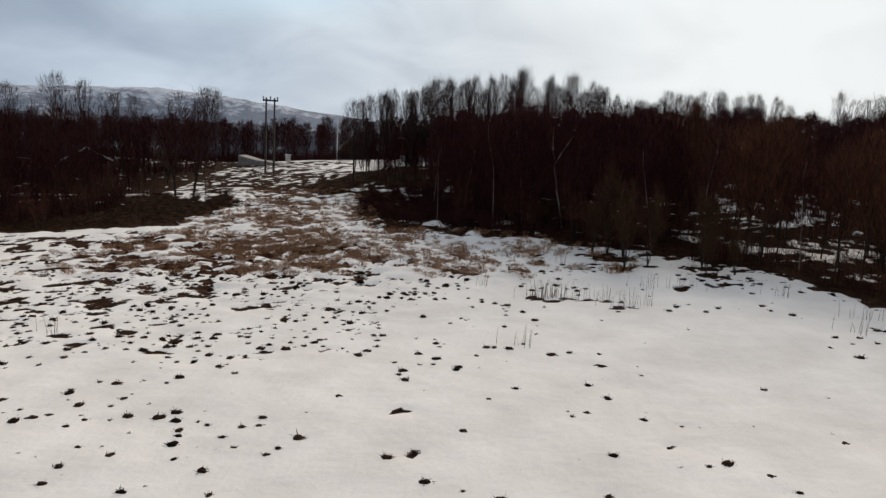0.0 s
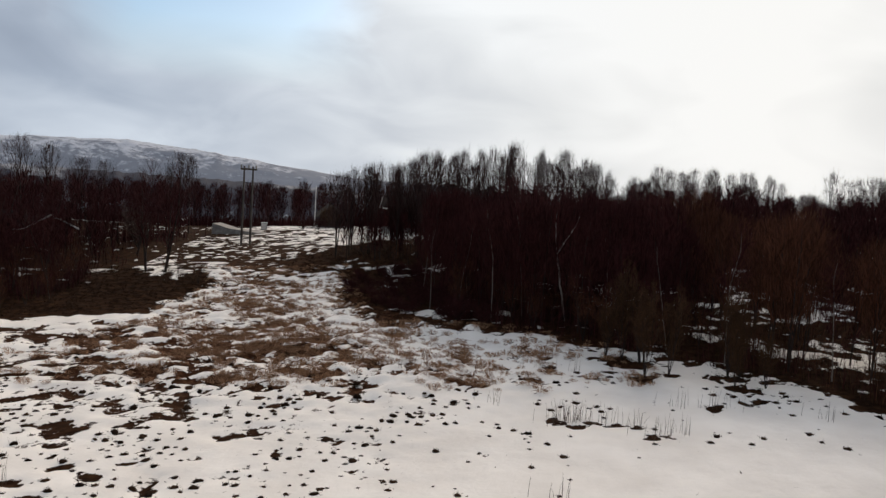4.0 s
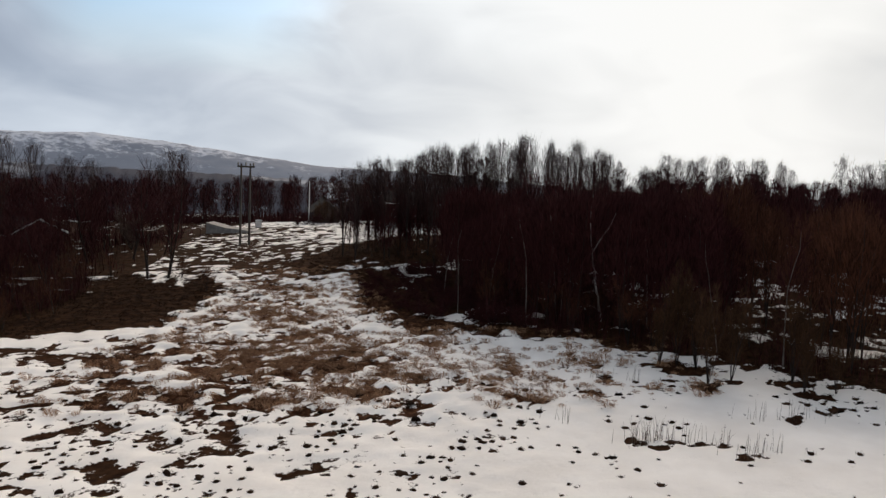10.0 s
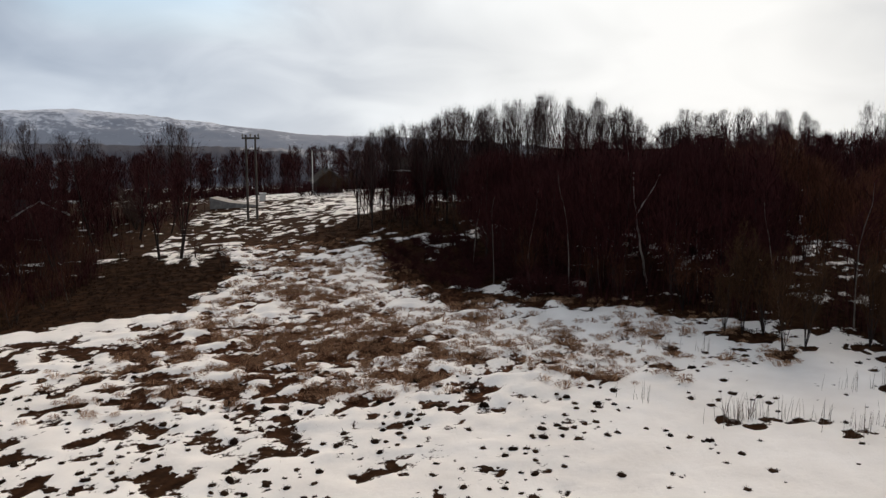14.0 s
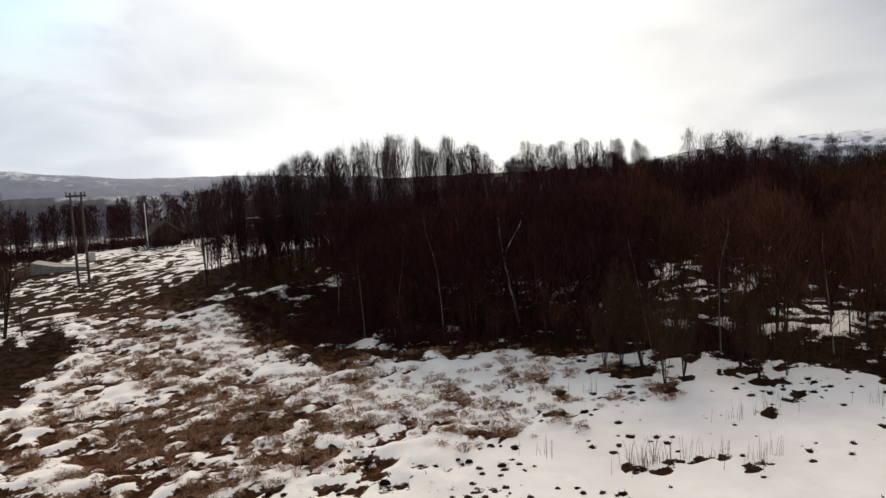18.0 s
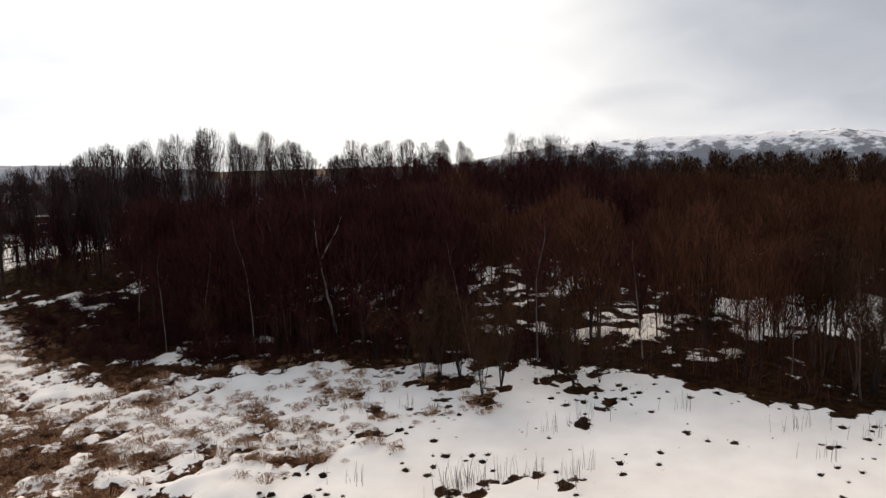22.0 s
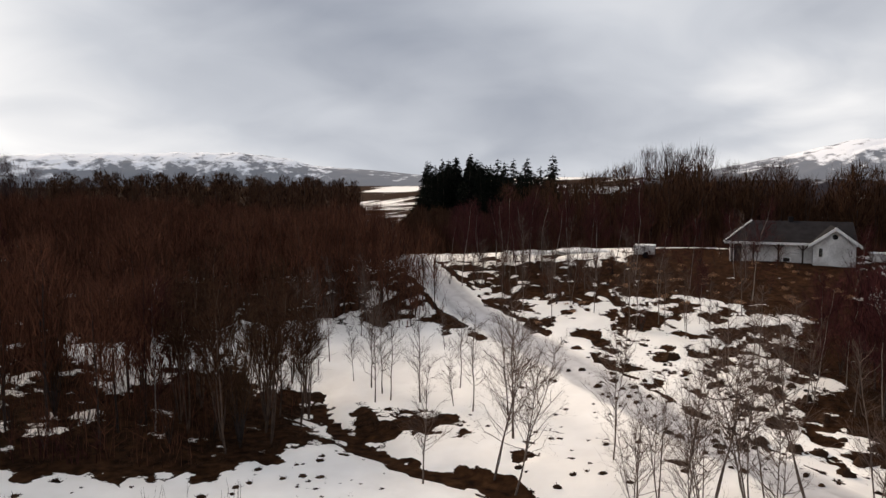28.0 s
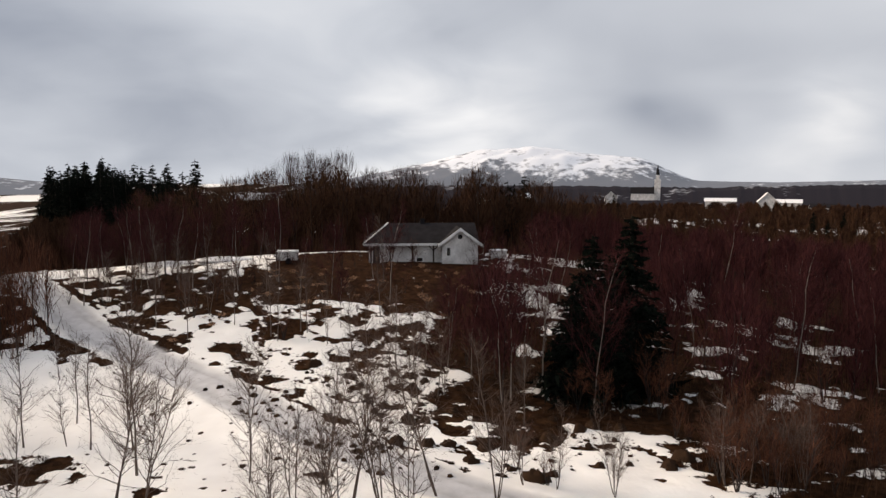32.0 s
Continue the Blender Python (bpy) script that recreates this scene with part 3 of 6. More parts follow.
def spaced(lo, hi, fine_lo, fine_hi, step):
    """Places along an axis: even steps in the middle, slowly and then quickly longer ones outside."""
    mid = list(np.arange(fine_lo, fine_hi, step))
    sides = []
    for sign, start, end in ((1, mid[-1], hi), (-1, mid[0], lo)):
        p, s, run = start, step, []
        while sign * p < sign * end:
            s *= 1.035 if abs(p - start) < 70 else 1.22
            p += sign * s
            run.append(p)
        sides.append(run)
    return np.array(sides[1][::-1] + mid + sides[0])


def ground():
    gx, gy = spaced(-4500, 4500, -34, 62, 0.33), spaced(-4500, 4500, 6, 128, 0.33)
    X, Y = np.meshgrid(gx, gy, indexing="ij")
    x, y = X.ravel(), Y.ravel()
    c = cover(x, y)
    z = ground_height(x, y)
    rough = 0.10 * np.clip(c * 2.0 + 0.4, 0, 1) + 0.10 * (fbm(x, y, 0.8, 2, 6) - 0.5) * (c < 0.1)
    road = np.clip((1.65 - polyline_distance(x, y, ROAD) + 0.5 * (fbm(x, y, 2, 2, 1) - 0.5)) / 0.5, 0, 1)
    rut = np.abs(np.abs(polyline_distance(x, y, ROAD) - 0.8)) < 0.25
    humps = np.clip(bump(x, y, -8, 61, 11, 10, 1.4) + bump(x, y, -17, 82, 8, 14, 1.4), 0, 1)
    rough = rough + humps * 0.75 * (hummocks(x, y) - 0.5)
    z = z + np.where(road > 0.5, 0.05 - 0.04 * rut, rough)
    a, b = len(gx), len(gy)
    i = (np.arange(a - 1)[:, None] * b + np.arange(b - 1)[None]).ravel()
    f = np.concatenate([np.stack([i, i + b, i + b + 1], 1), np.stack([i, i + b + 1, i + 1], 1)])
    me = mesh_np("ground", np.stack([x, y, z], 1), f, M_GROUND, smooth=True)
    off = polyline_distance(x, y, ROAD)
    ruts = 0.55 * np.clip(1 - np.abs(off - 0.75) / 0.32, 0, 1) + 0.9 * np.clip(1 - np.abs(off - 1.5) / 0.35, 0, 1)
    straw = np.clip(bump(x, y, -7, 63, 12, 7.5, 0.95) + bump(x, y, -17, 80, 9, 18, 0.8) + bump(x, y, -1, 54, 10, 5, 0.5) + bump(x, y, 66, 20, 8, 14, 0.2) + bump(x, y, -35, 75, 14, 12, 0.12), 0, 1) * (1 - soft_inside(x, y, BRUSH_LEFT, 4))
    for name, val in (("cover", c), ("road", road), ("straw", straw), ("rut", ruts)):
        at = me.attributes.new(name, "FLOAT", "POINT")
        at.data.foreach_set("value", np.asarray(val, np.float32))
    ob = new("ground", me)
    return tagged(ob, "patchy wet spring snow over brown heath and grass", "ground", kind="structure")


ground()


# ---------------------------------------------------------------- distance: mountains
def mountain(name, label, ridge, near, far, foot, seed, snow_line, haze):
    """A ridge seen far off. ridge: bearing (degrees) and height angle of its skyline; near, far: how far its foot and
    top lie; haze: strength of the glow that imitates hazy air.
    """
    br = np.array([r[0] for r in ridge], float)
    el = np.array([r[1] for r in ridge], float)
    nb, nd = 150, 26
    b = np.linspace(br[0], br[-1], nb)
    top = np.interp(b, br, el)
    wob = (fbm(b * 2.1 + 50, b * 0 + seed, 1.5, 4, seed) - 0.5) * 0.14
    top = top + wob * np.clip(top + 0.6, 0, 1.5)
    u = np.linspace(0, 1, nd)
    B, U = np.meshgrid(np.radians(b), u, indexing="ij")
    T = np.repeat(top[:, None], nd, 1)
    D = near + (far - near) * U
    ztop = 12 + np.tan(np.radians(T)) * far
    Z = foot + (ztop - foot) * np.sin(U * math.pi / 2) ** 0.9
    Z = Z + (fbm(np.degrees(B) * 1.3, U * 7, 0.8, 4, seed + 1) - 0.5) * 0.16 * (ztop - foot) * np.sin(U * math.pi)
    v = np.stack([np.sin(B) * D, np.cos(B) * D, Z], -1).reshape(-1, 3)
    back = np.stack([np.sin(B[:, -1]) * far * 1.25, np.cos(B[:, -1]) * far * 1.25, np.full(nb, foot)], -1)
    n0 = len(v)
    v = np.concatenate([v, back])
    i = (np.arange(nb - 1)[:, None] * nd + np.arange(nd - 1)[None]).ravel()
    f = [np.stack([i, i + nd, i + nd + 1], 1), np.stack([i, i + nd + 1, i + 1], 1)]
    k = np.arange(nb - 1)
    f += [np.stack([k * nd + nd - 1, (k + 1) * nd + nd - 1, n0 + k + 1], 1), np.stack([k * nd + nd - 1, n0 + k + 1, n0 + k], 1)]
    mt = bpy.data.materials.new(name + "_slope")
    mt.use_nodes = True
    N, L = mt.node_tree.nodes, mt.node_tree.links
    bs = N["Principled BSDF"]
    bs.inputs["Roughness"].default_value, bs.inputs["Specular IOR Level"].default_value = 0.9, 0.1
    co, mp = N.new("ShaderNodeTexCoord"), N.new("ShaderNodeMapping")
    mp.inputs["Scale"].default_value = (1, 1, 1.2)
    L.new(co.outputs["Object"], mp.inputs[0])
    n1, n2 = N.new("ShaderNodeTexNoise"), N.new("ShaderNodeTexNoise")
    for n, s in ((n1, 0.006 if haze < 0.15 else 0.011), (n2, 0.03 if haze < 0.15 else 0.05)):
        n.inputs["Scale"].default_value, n.inputs["Detail"].default_value = s, 8.0
        n.inputs["Roughness"].default_value = 0.62
        L.new(mp.outputs[0], n.inputs["Vector"])
    sep = N.new("ShaderNodeSeparateXYZ")
    L.new(co.outputs["Object"], sep.inputs[0])
    hgt = N.new("ShaderNodeMapRange")
    hgt.inputs["From Min"].default_value, hgt.inputs["From Max"].default_value = snow_line - 60, snow_line + 60
    hgt.inputs["To Min"].default_value, hgt.inputs["To Max"].default_value = -0.28, 0.2
    L.new(sep.outputs["Z"], hgt.inputs["Value"])
    s1 = N.new("ShaderNodeMath")
    s1.operation = "ADD"
    L.new(n1.outputs[0], s1.inputs[0])
    L.new(hgt.outputs[0], s1.inputs[1])
    s2 = N.new("ShaderNodeMath")
    s2.operation = "MULTIPLY_ADD"
    s2.inputs[1].default_value = 1.0
    L.new(n2.outputs[0], s2.inputs[0])
    L.new(s1.outputs[0], s2.inputs[2])
    s3 = N.new("ShaderNodeMath")
    s3.operation = "MULTIPLY"
    s3.inputs[1].default_value = 0.75
    L.new(s2.outputs[0], s3.inputs[0])
    r = N.new("ShaderNodeValToRGB")
    els = r.color_ramp.elements
    # above 0.15 the haze also goes into the colours: bluer, with less contrast
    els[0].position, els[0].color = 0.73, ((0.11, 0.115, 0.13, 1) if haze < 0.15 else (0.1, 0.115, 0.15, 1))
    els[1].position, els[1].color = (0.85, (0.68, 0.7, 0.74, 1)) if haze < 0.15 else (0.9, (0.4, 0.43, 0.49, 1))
    L.new(s3.outputs[0], r.inputs[0])
    L.new(r.outputs[0], bs.inputs["Base Color"])
    # air haze imitated by an even bluish glow of the whole slope
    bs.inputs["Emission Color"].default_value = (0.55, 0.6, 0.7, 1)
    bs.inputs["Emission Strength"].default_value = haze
    ob = new(name, mesh_np(name, v, np.concatenate(f), mt, smooth=True))
    return tagged(ob, label, "mountain", kind="structure")


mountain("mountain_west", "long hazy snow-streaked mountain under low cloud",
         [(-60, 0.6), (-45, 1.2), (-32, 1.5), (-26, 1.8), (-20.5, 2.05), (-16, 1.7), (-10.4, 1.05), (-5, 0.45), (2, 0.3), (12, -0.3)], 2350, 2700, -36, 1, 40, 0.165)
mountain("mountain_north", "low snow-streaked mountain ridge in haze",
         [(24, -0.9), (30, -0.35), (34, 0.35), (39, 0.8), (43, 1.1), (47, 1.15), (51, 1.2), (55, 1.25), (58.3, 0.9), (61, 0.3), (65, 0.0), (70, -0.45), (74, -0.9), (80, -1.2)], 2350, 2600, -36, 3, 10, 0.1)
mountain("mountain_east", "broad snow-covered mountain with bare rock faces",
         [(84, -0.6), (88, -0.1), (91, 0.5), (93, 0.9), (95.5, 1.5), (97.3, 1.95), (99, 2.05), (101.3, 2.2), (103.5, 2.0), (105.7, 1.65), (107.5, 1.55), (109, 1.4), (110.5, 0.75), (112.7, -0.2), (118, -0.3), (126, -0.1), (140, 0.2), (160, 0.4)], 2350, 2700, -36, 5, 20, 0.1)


def wooded_ridge(name, label, ridge, dist, foot, seed, mat):
    """A low far hill covered in bare woods; its skyline is ragged with trees."""
    br, el = np.array([r[0] for r in ridge], float), np.array([r[1] for r in ridge], float)
    b = np.linspace(br[0], br[-1], 420)
    rng = np.random.default_rng(seed)
    top = np.interp(b, br, el) + 0.12 * (fbm(b * 3, b * 0 + seed, 1.0, 3, seed) - 0.5) + rng.uniform(-0.05, 0.05, len(b))
    rows = []
    for u in np.linspace(0, 1, 7):
        d = dist * (0.8 + 0.2 * u)
        z = foot + (15 + np.tan(np.radians(top)) * dist - foot) * u ** 0.8
        rows.append(np.stack([np.sin(np.radians(b)) * d, np.cos(np.radians(b)) * d, z], 1))
    rows.append(np.stack([np.sin(np.radians(b)) * dist * 1.15, np.cos(np.radians(b)) * dist * 1.15, np.full(len(b), foot)], 1))
    n = len(b)
    i = (np.arange(len(rows) - 1)[:, None] * n + np.arange(n - 1)[None]).ravel()
    f = np.concatenate([np.stack([i, i + 1, i + n + 1], 1), np.stack([i, i + n + 1, i + n], 1)])
    return tagged(new(name, mesh_np(name, np.concatenate(rows), f, mat)), label, "hill", kind="structure")


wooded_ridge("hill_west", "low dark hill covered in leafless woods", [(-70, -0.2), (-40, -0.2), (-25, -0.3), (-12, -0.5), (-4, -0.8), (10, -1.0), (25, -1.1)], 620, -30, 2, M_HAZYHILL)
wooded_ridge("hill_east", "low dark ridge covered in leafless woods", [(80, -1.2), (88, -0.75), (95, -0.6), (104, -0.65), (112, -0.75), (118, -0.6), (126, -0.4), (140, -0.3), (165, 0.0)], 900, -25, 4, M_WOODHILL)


# ---------------------------------------------------------------- trees
def bare_tree(rng, height, stems=1, spread=0.35, limbs=22, twigs=260, girth=0.011, first=0.25, lean=0.05, twig=0.03, reach=0.33, limb_sides=3, trunk_sides=6, rises=(0.6, 1.7), limb_steps=4):
    """A leafless tree: trunk and crown as pairs of arrays."""
    trunks, crown, starts, dirs, lens = [], [], [], [], []
    for s in range(stems):
        h = height * (1 if s == 0 else rng.uniform(0.6, 0.95))
        k = 8 if trunk_sides > 3 else 5
        u = np.linspace(0, 1, k)
        a = rng.uniform(0, 2 * math.pi)
        tilt = lean * rng.uniform(0.3, 1.4) * h + (spread * h * rng.uniform(0.35, 0.8) if stems > 1 else 0)
        bend = u ** 0.85 * tilt
        wob = np.cumsum(rng.normal(0, 0.021 * h, (k, 2)), 0) * u[:, None]
        pts = np.stack([np.cos(a) * bend + wob[:, 0], np.sin(a) * bend + wob[:, 1], u * h], 1)
        r0 = girth * h * (0.75 if stems > 1 else 1)
        rad = r0 * (1 - u) ** 0.9 + 0.008
        rad[0] *= 1.35
        trunks.append(tube(pts, rad, trunk_sides))
        n = max(4, limbs // stems)
        for _ in range(n):
            w = first + (0.97 - first) * rng.random() ** 0.85
            p = np.array([np.interp(w, u, pts[:, c]) for c in range(3)])
            az = rng.uniform(0, 2 * math.pi)
            ln = h * reach * (1.15 - w) * rng.uniform(0.6, 1.3) + 0.25
            rise = rng.uniform(*rises)
            d = np.array([math.cos(az), math.sin(az), rise])
            d /= np.linalg.norm(d)
            q = np.linspace(0, 1, limb_steps)[:, None]
            lp = p + d * ln * q + np.array([0, 0, 0.22 * ln]) * q ** 2 + rng.normal(0, 0.03 * ln if limb_steps < 5 else 0.055 * ln, (limb_steps, 3)) * q
            lr = max(0.012, r0 * (1 - w) * 0.5) * (1 - 0.8 * q[:, 0]) + 0.004
            if limb_sides > 2:
                crown.append(tube(lp, lr, limb_sides))
            else:
                crown.append(slivers(lp[:1], lp[-1:], [2.4 * lr[0]], rng))
            m = max(3, int(twigs / (n * stems)))
            t = rng.random(m) ** 0.7
            st = np.stack([np.interp(t, q[:, 0], lp[:, c]) for c in range(3)], 1)
            starts.append(st)
            dirs.append(np.repeat(d[None], m, 0))
            lens.append(np.full(m, ln))
    st, dd, ln = np.concatenate(starts), np.concatenate(dirs), np.concatenate(lens)
    # twigs leave the limbs, and finer ones leave the twigs
    pick = rng.permutation(len(st))[: max(3, len(st) * 2 // 5)]
    st, dd, ln = st[pick], dd[pick], ln[pick]
    tip = dd * 0.9 + rng.normal(0, 0.5, st.shape) + np.array([0, 0, 0.3])
    tip /= np.linalg.norm(tip, axis=1, keepdims=True)
    tl = ln * rng.uniform(0.25, 0.6, len(ln)) + 0.2
    en = st + tip * tl[:, None]
    crown.append(slivers(st, en, twig * rng.uniform(0.7, 1.3, len(ln)), rng))
    for k in range(2):
        s2 = st + (en - st) * rng.uniform(0.25, 0.9, (len(st), 1))
        d2 = tip * 0.8 + rng.normal(0, 0.6, st.shape) + np.array([0, 0, 0.15])
        d2 /= np.linalg.norm(d2, axis=1, keepdims=True)
        crown.append(slivers(s2, s2 + d2 * (tl * rng.uniform(0.35, 0.8, len(tl)))[:, None], 0.6 * twig * rng.uniform(0.7, 1.3, len(ln)), rng))
    return trunks, joined(crown)


def tree_kind(name, label, category, seed, bark, leafless, **kw):
    rng = np.random.default_rng(seed)
    t, c = bare_tree(rng, **kw)
    ob = thing(name, label, category)
    for stem in t:
        part_np("trunk" if len(t) == 1 else "stem", stem, bark, ob, smooth=True)
    part_np("crown", c, leafless, ob)
    return ob


def broom_birch(rng, height, width, stems, twigs, twig, first=0.36, loose=0.2):
    """A leafless birch of the skyline: a few close stems under a rounded broom of upswept twigs."""
    trunks, crown = [], []
    tips = []
    for s in range(stems):
        a, h = rng.uniform(0, 2 * math.pi), height * (1 if s == 0 else rng.uniform(0.8, 0.97))
        u = np.linspace(0, 1, 7)
        out = width * (0.06 if s == 0 else rng.uniform(0.12, 0.3)) * u ** 1.3
        wob = np.cumsum(rng.normal(0, 0.007 * h, (7, 2)), 0) * u[:, None]
        pts = np.stack([np.cos(a) * out + wob[:, 0], np.sin(a) * out + wob[:, 1], u * h], 1)
        trunks.append(tube(pts, 0.0062 * h * (1 - u) ** 0.8 + 0.012, 5))
        tips.append(pts)
    n = 26 * stems
    for _ in range(n):
        pts = tips[int(rng.integers(stems))]
        w = rng.uniform(first * 0.8, 0.86)
        k = np.array([np.interp(w, np.linspace(0, 1, 7), pts[:, c]) for c in range(3)])
        az = rng.uniform(0, 2 * math.pi)
        ln = height * 0.24 * (1.25 - w) * rng.uniform(0.7, 1.3)
        d = np.array([math.cos(az) * 0.42, math.sin(az) * 0.42, 1.0])
        e = k + d * ln
        crown.append(slivers(k[None], e[None], [0.045 + 0.05 * (1 - w)], rng))
    # the haze of twigs: fullest at two thirds of the height, rounded above
    t = rng.random(twigs) ** 0.62
    z = first + (1 - first) * t
    wide = 0.5 * width * np.sqrt(np.clip(1 - ((t - 0.52) / 0.52) ** 2, 0.04, 1))
    az, q = rng.uniform(0, 2 * math.pi, twigs), np.sqrt(rng.random(twigs))
    lobes = 1 + 0.3 * np.sin(az * 3 + rng.uniform(0, 6)) + 0.2 * np.sin(z * 19 + az * 2)
    a = np.stack([np.cos(az) * wide * q * lobes, np.sin(az) * wide * q * lobes, z * height], 1)
    d = np.stack([np.cos(az) * 0.3 * q, np.sin(az) * 0.3 * q, np.ones(twigs)], 1) + rng.normal(0, loose, (twigs, 3))
    b = a + d * (rng.uniform(0.5, 1.3, twigs) * (1.1 - 0.5 * t))[:, None]
    a = a - d * 0.25
    crown.append(slivers(a, b, twig * rng.uniform(0.6, 1.5, twigs), rng))
    return trunks, joined(crown)


def broom_kind(label, seed, bark, leafless, **kw):
    t, c = broom_birch(np.random.default_rng(seed), **kw)
    ob = thing("birch_tree", label, "tree")
    for stem in t:
        part_np("stem", stem, bark, ob, smooth=True)
    part_np("crown", c, leafless, ob)
    return ob


PLACE = random.Random(4)


def plant(kinds, x, y, scale=1.0, group="", first=set()):
    """A copy of one of the kinds on the ground; the first copy of each kind is the kind itself."""
    ob = PLACE.choice(kinds)
    m = pose(x, y, ground_z(x, y) - 0.06, PLACE.uniform(-2, 2), PLACE.uniform(-2, 2), PLACE.uniform(0, 360))
    s = scale * PLACE.uniform(0.88, 1.12)
    if ob.name in first:
        ob = copy_thing(ob, m)
    else:
        first.add(ob.name)
        ob.matrix_basis = m
    ob.scale = (s, s, s * PLACE.uniform(0.94, 1.08))
    if group:
        ob["group"] = group
    return ob


def scatter(poly, gap, seed, keep=None):
    """Scattered places inside an outline, about gap apart."""
    rng = np.random.default_rng(seed)
    xs, ys = [p[0] for p in poly], [p[1] for p in poly]
    gx, gy = np.meshgrid(np.arange(min(xs), max(xs), gap), np.arange(min(ys), max(ys), gap))
    x = gx.ravel() + rng.uniform(-0.48, 0.48, gx.size) * gap
    y = gy.ravel() + rng.uniform(-0.48, 0.48, gx.size) * gap
    ok = inside(x, y, list(poly))
    if keep is not None:
        ok &= rng.random(len(x)) < keep(x, y)
    return list(zip(x[ok].tolist(), y[ok].tolist()))


WHITE = [tree_kind("birch_tree", "tall leafless birch with a pale slender trunk at the wood's edge", "tree", s, M_PALEBARK, M_TWIG,
                   height=h, limbs=44, twigs=1300, girth=0.0042, first=0.2, lean=0.06, twig=0.028) for s, h in ((11, 9.5), (12, 10.5), (13, 8.6))]
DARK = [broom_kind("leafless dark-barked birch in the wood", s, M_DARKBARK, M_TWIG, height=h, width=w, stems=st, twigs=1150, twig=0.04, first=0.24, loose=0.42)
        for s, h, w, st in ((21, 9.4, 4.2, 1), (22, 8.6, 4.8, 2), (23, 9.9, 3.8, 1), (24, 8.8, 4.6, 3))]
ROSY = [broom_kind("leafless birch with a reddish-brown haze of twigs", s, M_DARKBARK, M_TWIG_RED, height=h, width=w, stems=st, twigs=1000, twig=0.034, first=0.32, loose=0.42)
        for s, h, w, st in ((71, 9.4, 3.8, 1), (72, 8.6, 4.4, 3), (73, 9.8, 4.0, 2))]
TALL = [broom_kind("tall slim leafless birch with a rounded broom of upswept twigs", s, M_DARKBARK, M_TWIG_GREY, height=10.0, width=w, stems=st, twigs=n, twig=0.024)
        for s, w, st, n in ((25, 2.5, 2, 760), (26, 3.2, 3, 960), (27, 2.1, 2, 640), (28, 2.8, 3, 860), (29, 3.6, 3, 1040), (30, 1.8, 1, 500))]
HAZEL = [tree_kind("willow_bush", "tall leafless willow bush of brown upright stems on a bare patch", "shrub", s, M_DARKBARK, M_TWIG_OLIVE,
                   height=h, stems=st, limbs=100, twigs=2600, girth=0.006, first=0.25, spread=0.13, twig=0.024, reach=0.26, limb_sides=1, trunk_sides=4, rises=(0.9, 2.6), limb_steps=3)
         for s, h, st in ((151, 6.0, 9), (152, 5.4, 11))]
SCRUB = [tree_kind("juniper_scrub", "low dark spreading scrub in the snow before the wood", "shrub", s, M_DARKBARK, M_TWIG,
                   height=h, stems=st, limbs=60, twigs=900, girth=0.012, first=0.08, spread=0.75, twig=0.035, reach=0.55, limb_sides=1, trunk_sides=3, rises=(0.0, 0.8), limb_steps=3)
         for s, h, st in ((161, 1.7, 8), (162, 1.4, 9), (163, 2.1, 7))]
THICKET = [tree_kind("alder_shrub", "many-stemmed leafless alder shrub growing from brown heath", "shrub", s, M_DARKBARK, M_TWIG_RED,
                     height=h, stems=st, limbs=40, twigs=560, girth=0.008, first=0.2, spread=0.3, twig=0.026, trunk_sides=3, limb_steps=3, limb_sides=1)
           for s, h, st in ((31, 4.6, 6), (32, 5.4, 5), (33, 3.8, 7))]
YOUNG = [tree_kind("young_birch", "slender young leafless birch standing in the snow", "tree", s, M_SAPLING, M_TWIG_PALE,
                   height=h, stems=st, limbs=34, twigs=800, girth=0.0055, first=0.24, spread=0.12, twig=0.012, reach=0.2, limb_sides=3, rises=(0.3, 1.5), limb_steps=5)
         for s, h, st in ((41, 6.4, 1), (42, 5.4, 2), (43, 6.0, 1), (44, 5.2, 1), (141, 5.8, 2), (142, 6.6, 1))]
SPREADING = [tree_kind("young_birch", "many-stemmed leafless young birch by the snowy road", "tree", s, M_SAPLING, M_TWIG_PALE,
                       height=h, stems=st, limbs=64, twigs=1300, girth=0.006, first=0.26, spread=0.3, twig=0.012, reach=0.3, limb_sides=3, rises=(0.2, 1.4), limb_steps=5)
             for s, h, st in ((45, 6.8, 3), (46, 6.0, 4), (49, 6.4, 2))]
WILLOW = [tree_kind("willow_bush", "leafless willow bush of upright stems on a bare dark patch", "shrub", s, M_DARKBARK, M_TWIG_RED,
                    height=h, stems=st, limbs=36, twigs=260, girth=0.010, first=0.35, spread=0.28, twig=0.014, reach=0.22)
          for s, h, st in ((47, 2.6, 9), (48, 2.2, 11))]
ALDER = [tree_kind("alder_tree", "leafless reddish-brown alder with several thin stems by the stream", "tree", s, M_BROWNBARK, M_TWIG_BROWN,
                   height=h, stems=st, limbs=70, twigs=1700, girth=0.0075, first=0.34, spread=0.13, twig=0.027, reach=0.24, limb_sides=1, trunk_sides=4, rises=(0.5, 1.8), limb_steps=3)
         for s, h, st in ((36, 7.8, 3), (37, 7.0, 4), (38, 8.4, 2))]
BROAD = [tree_kind("broad_tree", "dark leafless tree with a broad open crown", "tree", s, M_DARKBARK, M_TWIG,
                   height=h, stems=st, limbs=70, twigs=2000, girth=0.012, first=0.25, spread=0.3, twig=0.028, reach=0.36, limb_sides=1)
         for s, h, st in ((34, 11.5, 3), (35, 10.5, 2))]

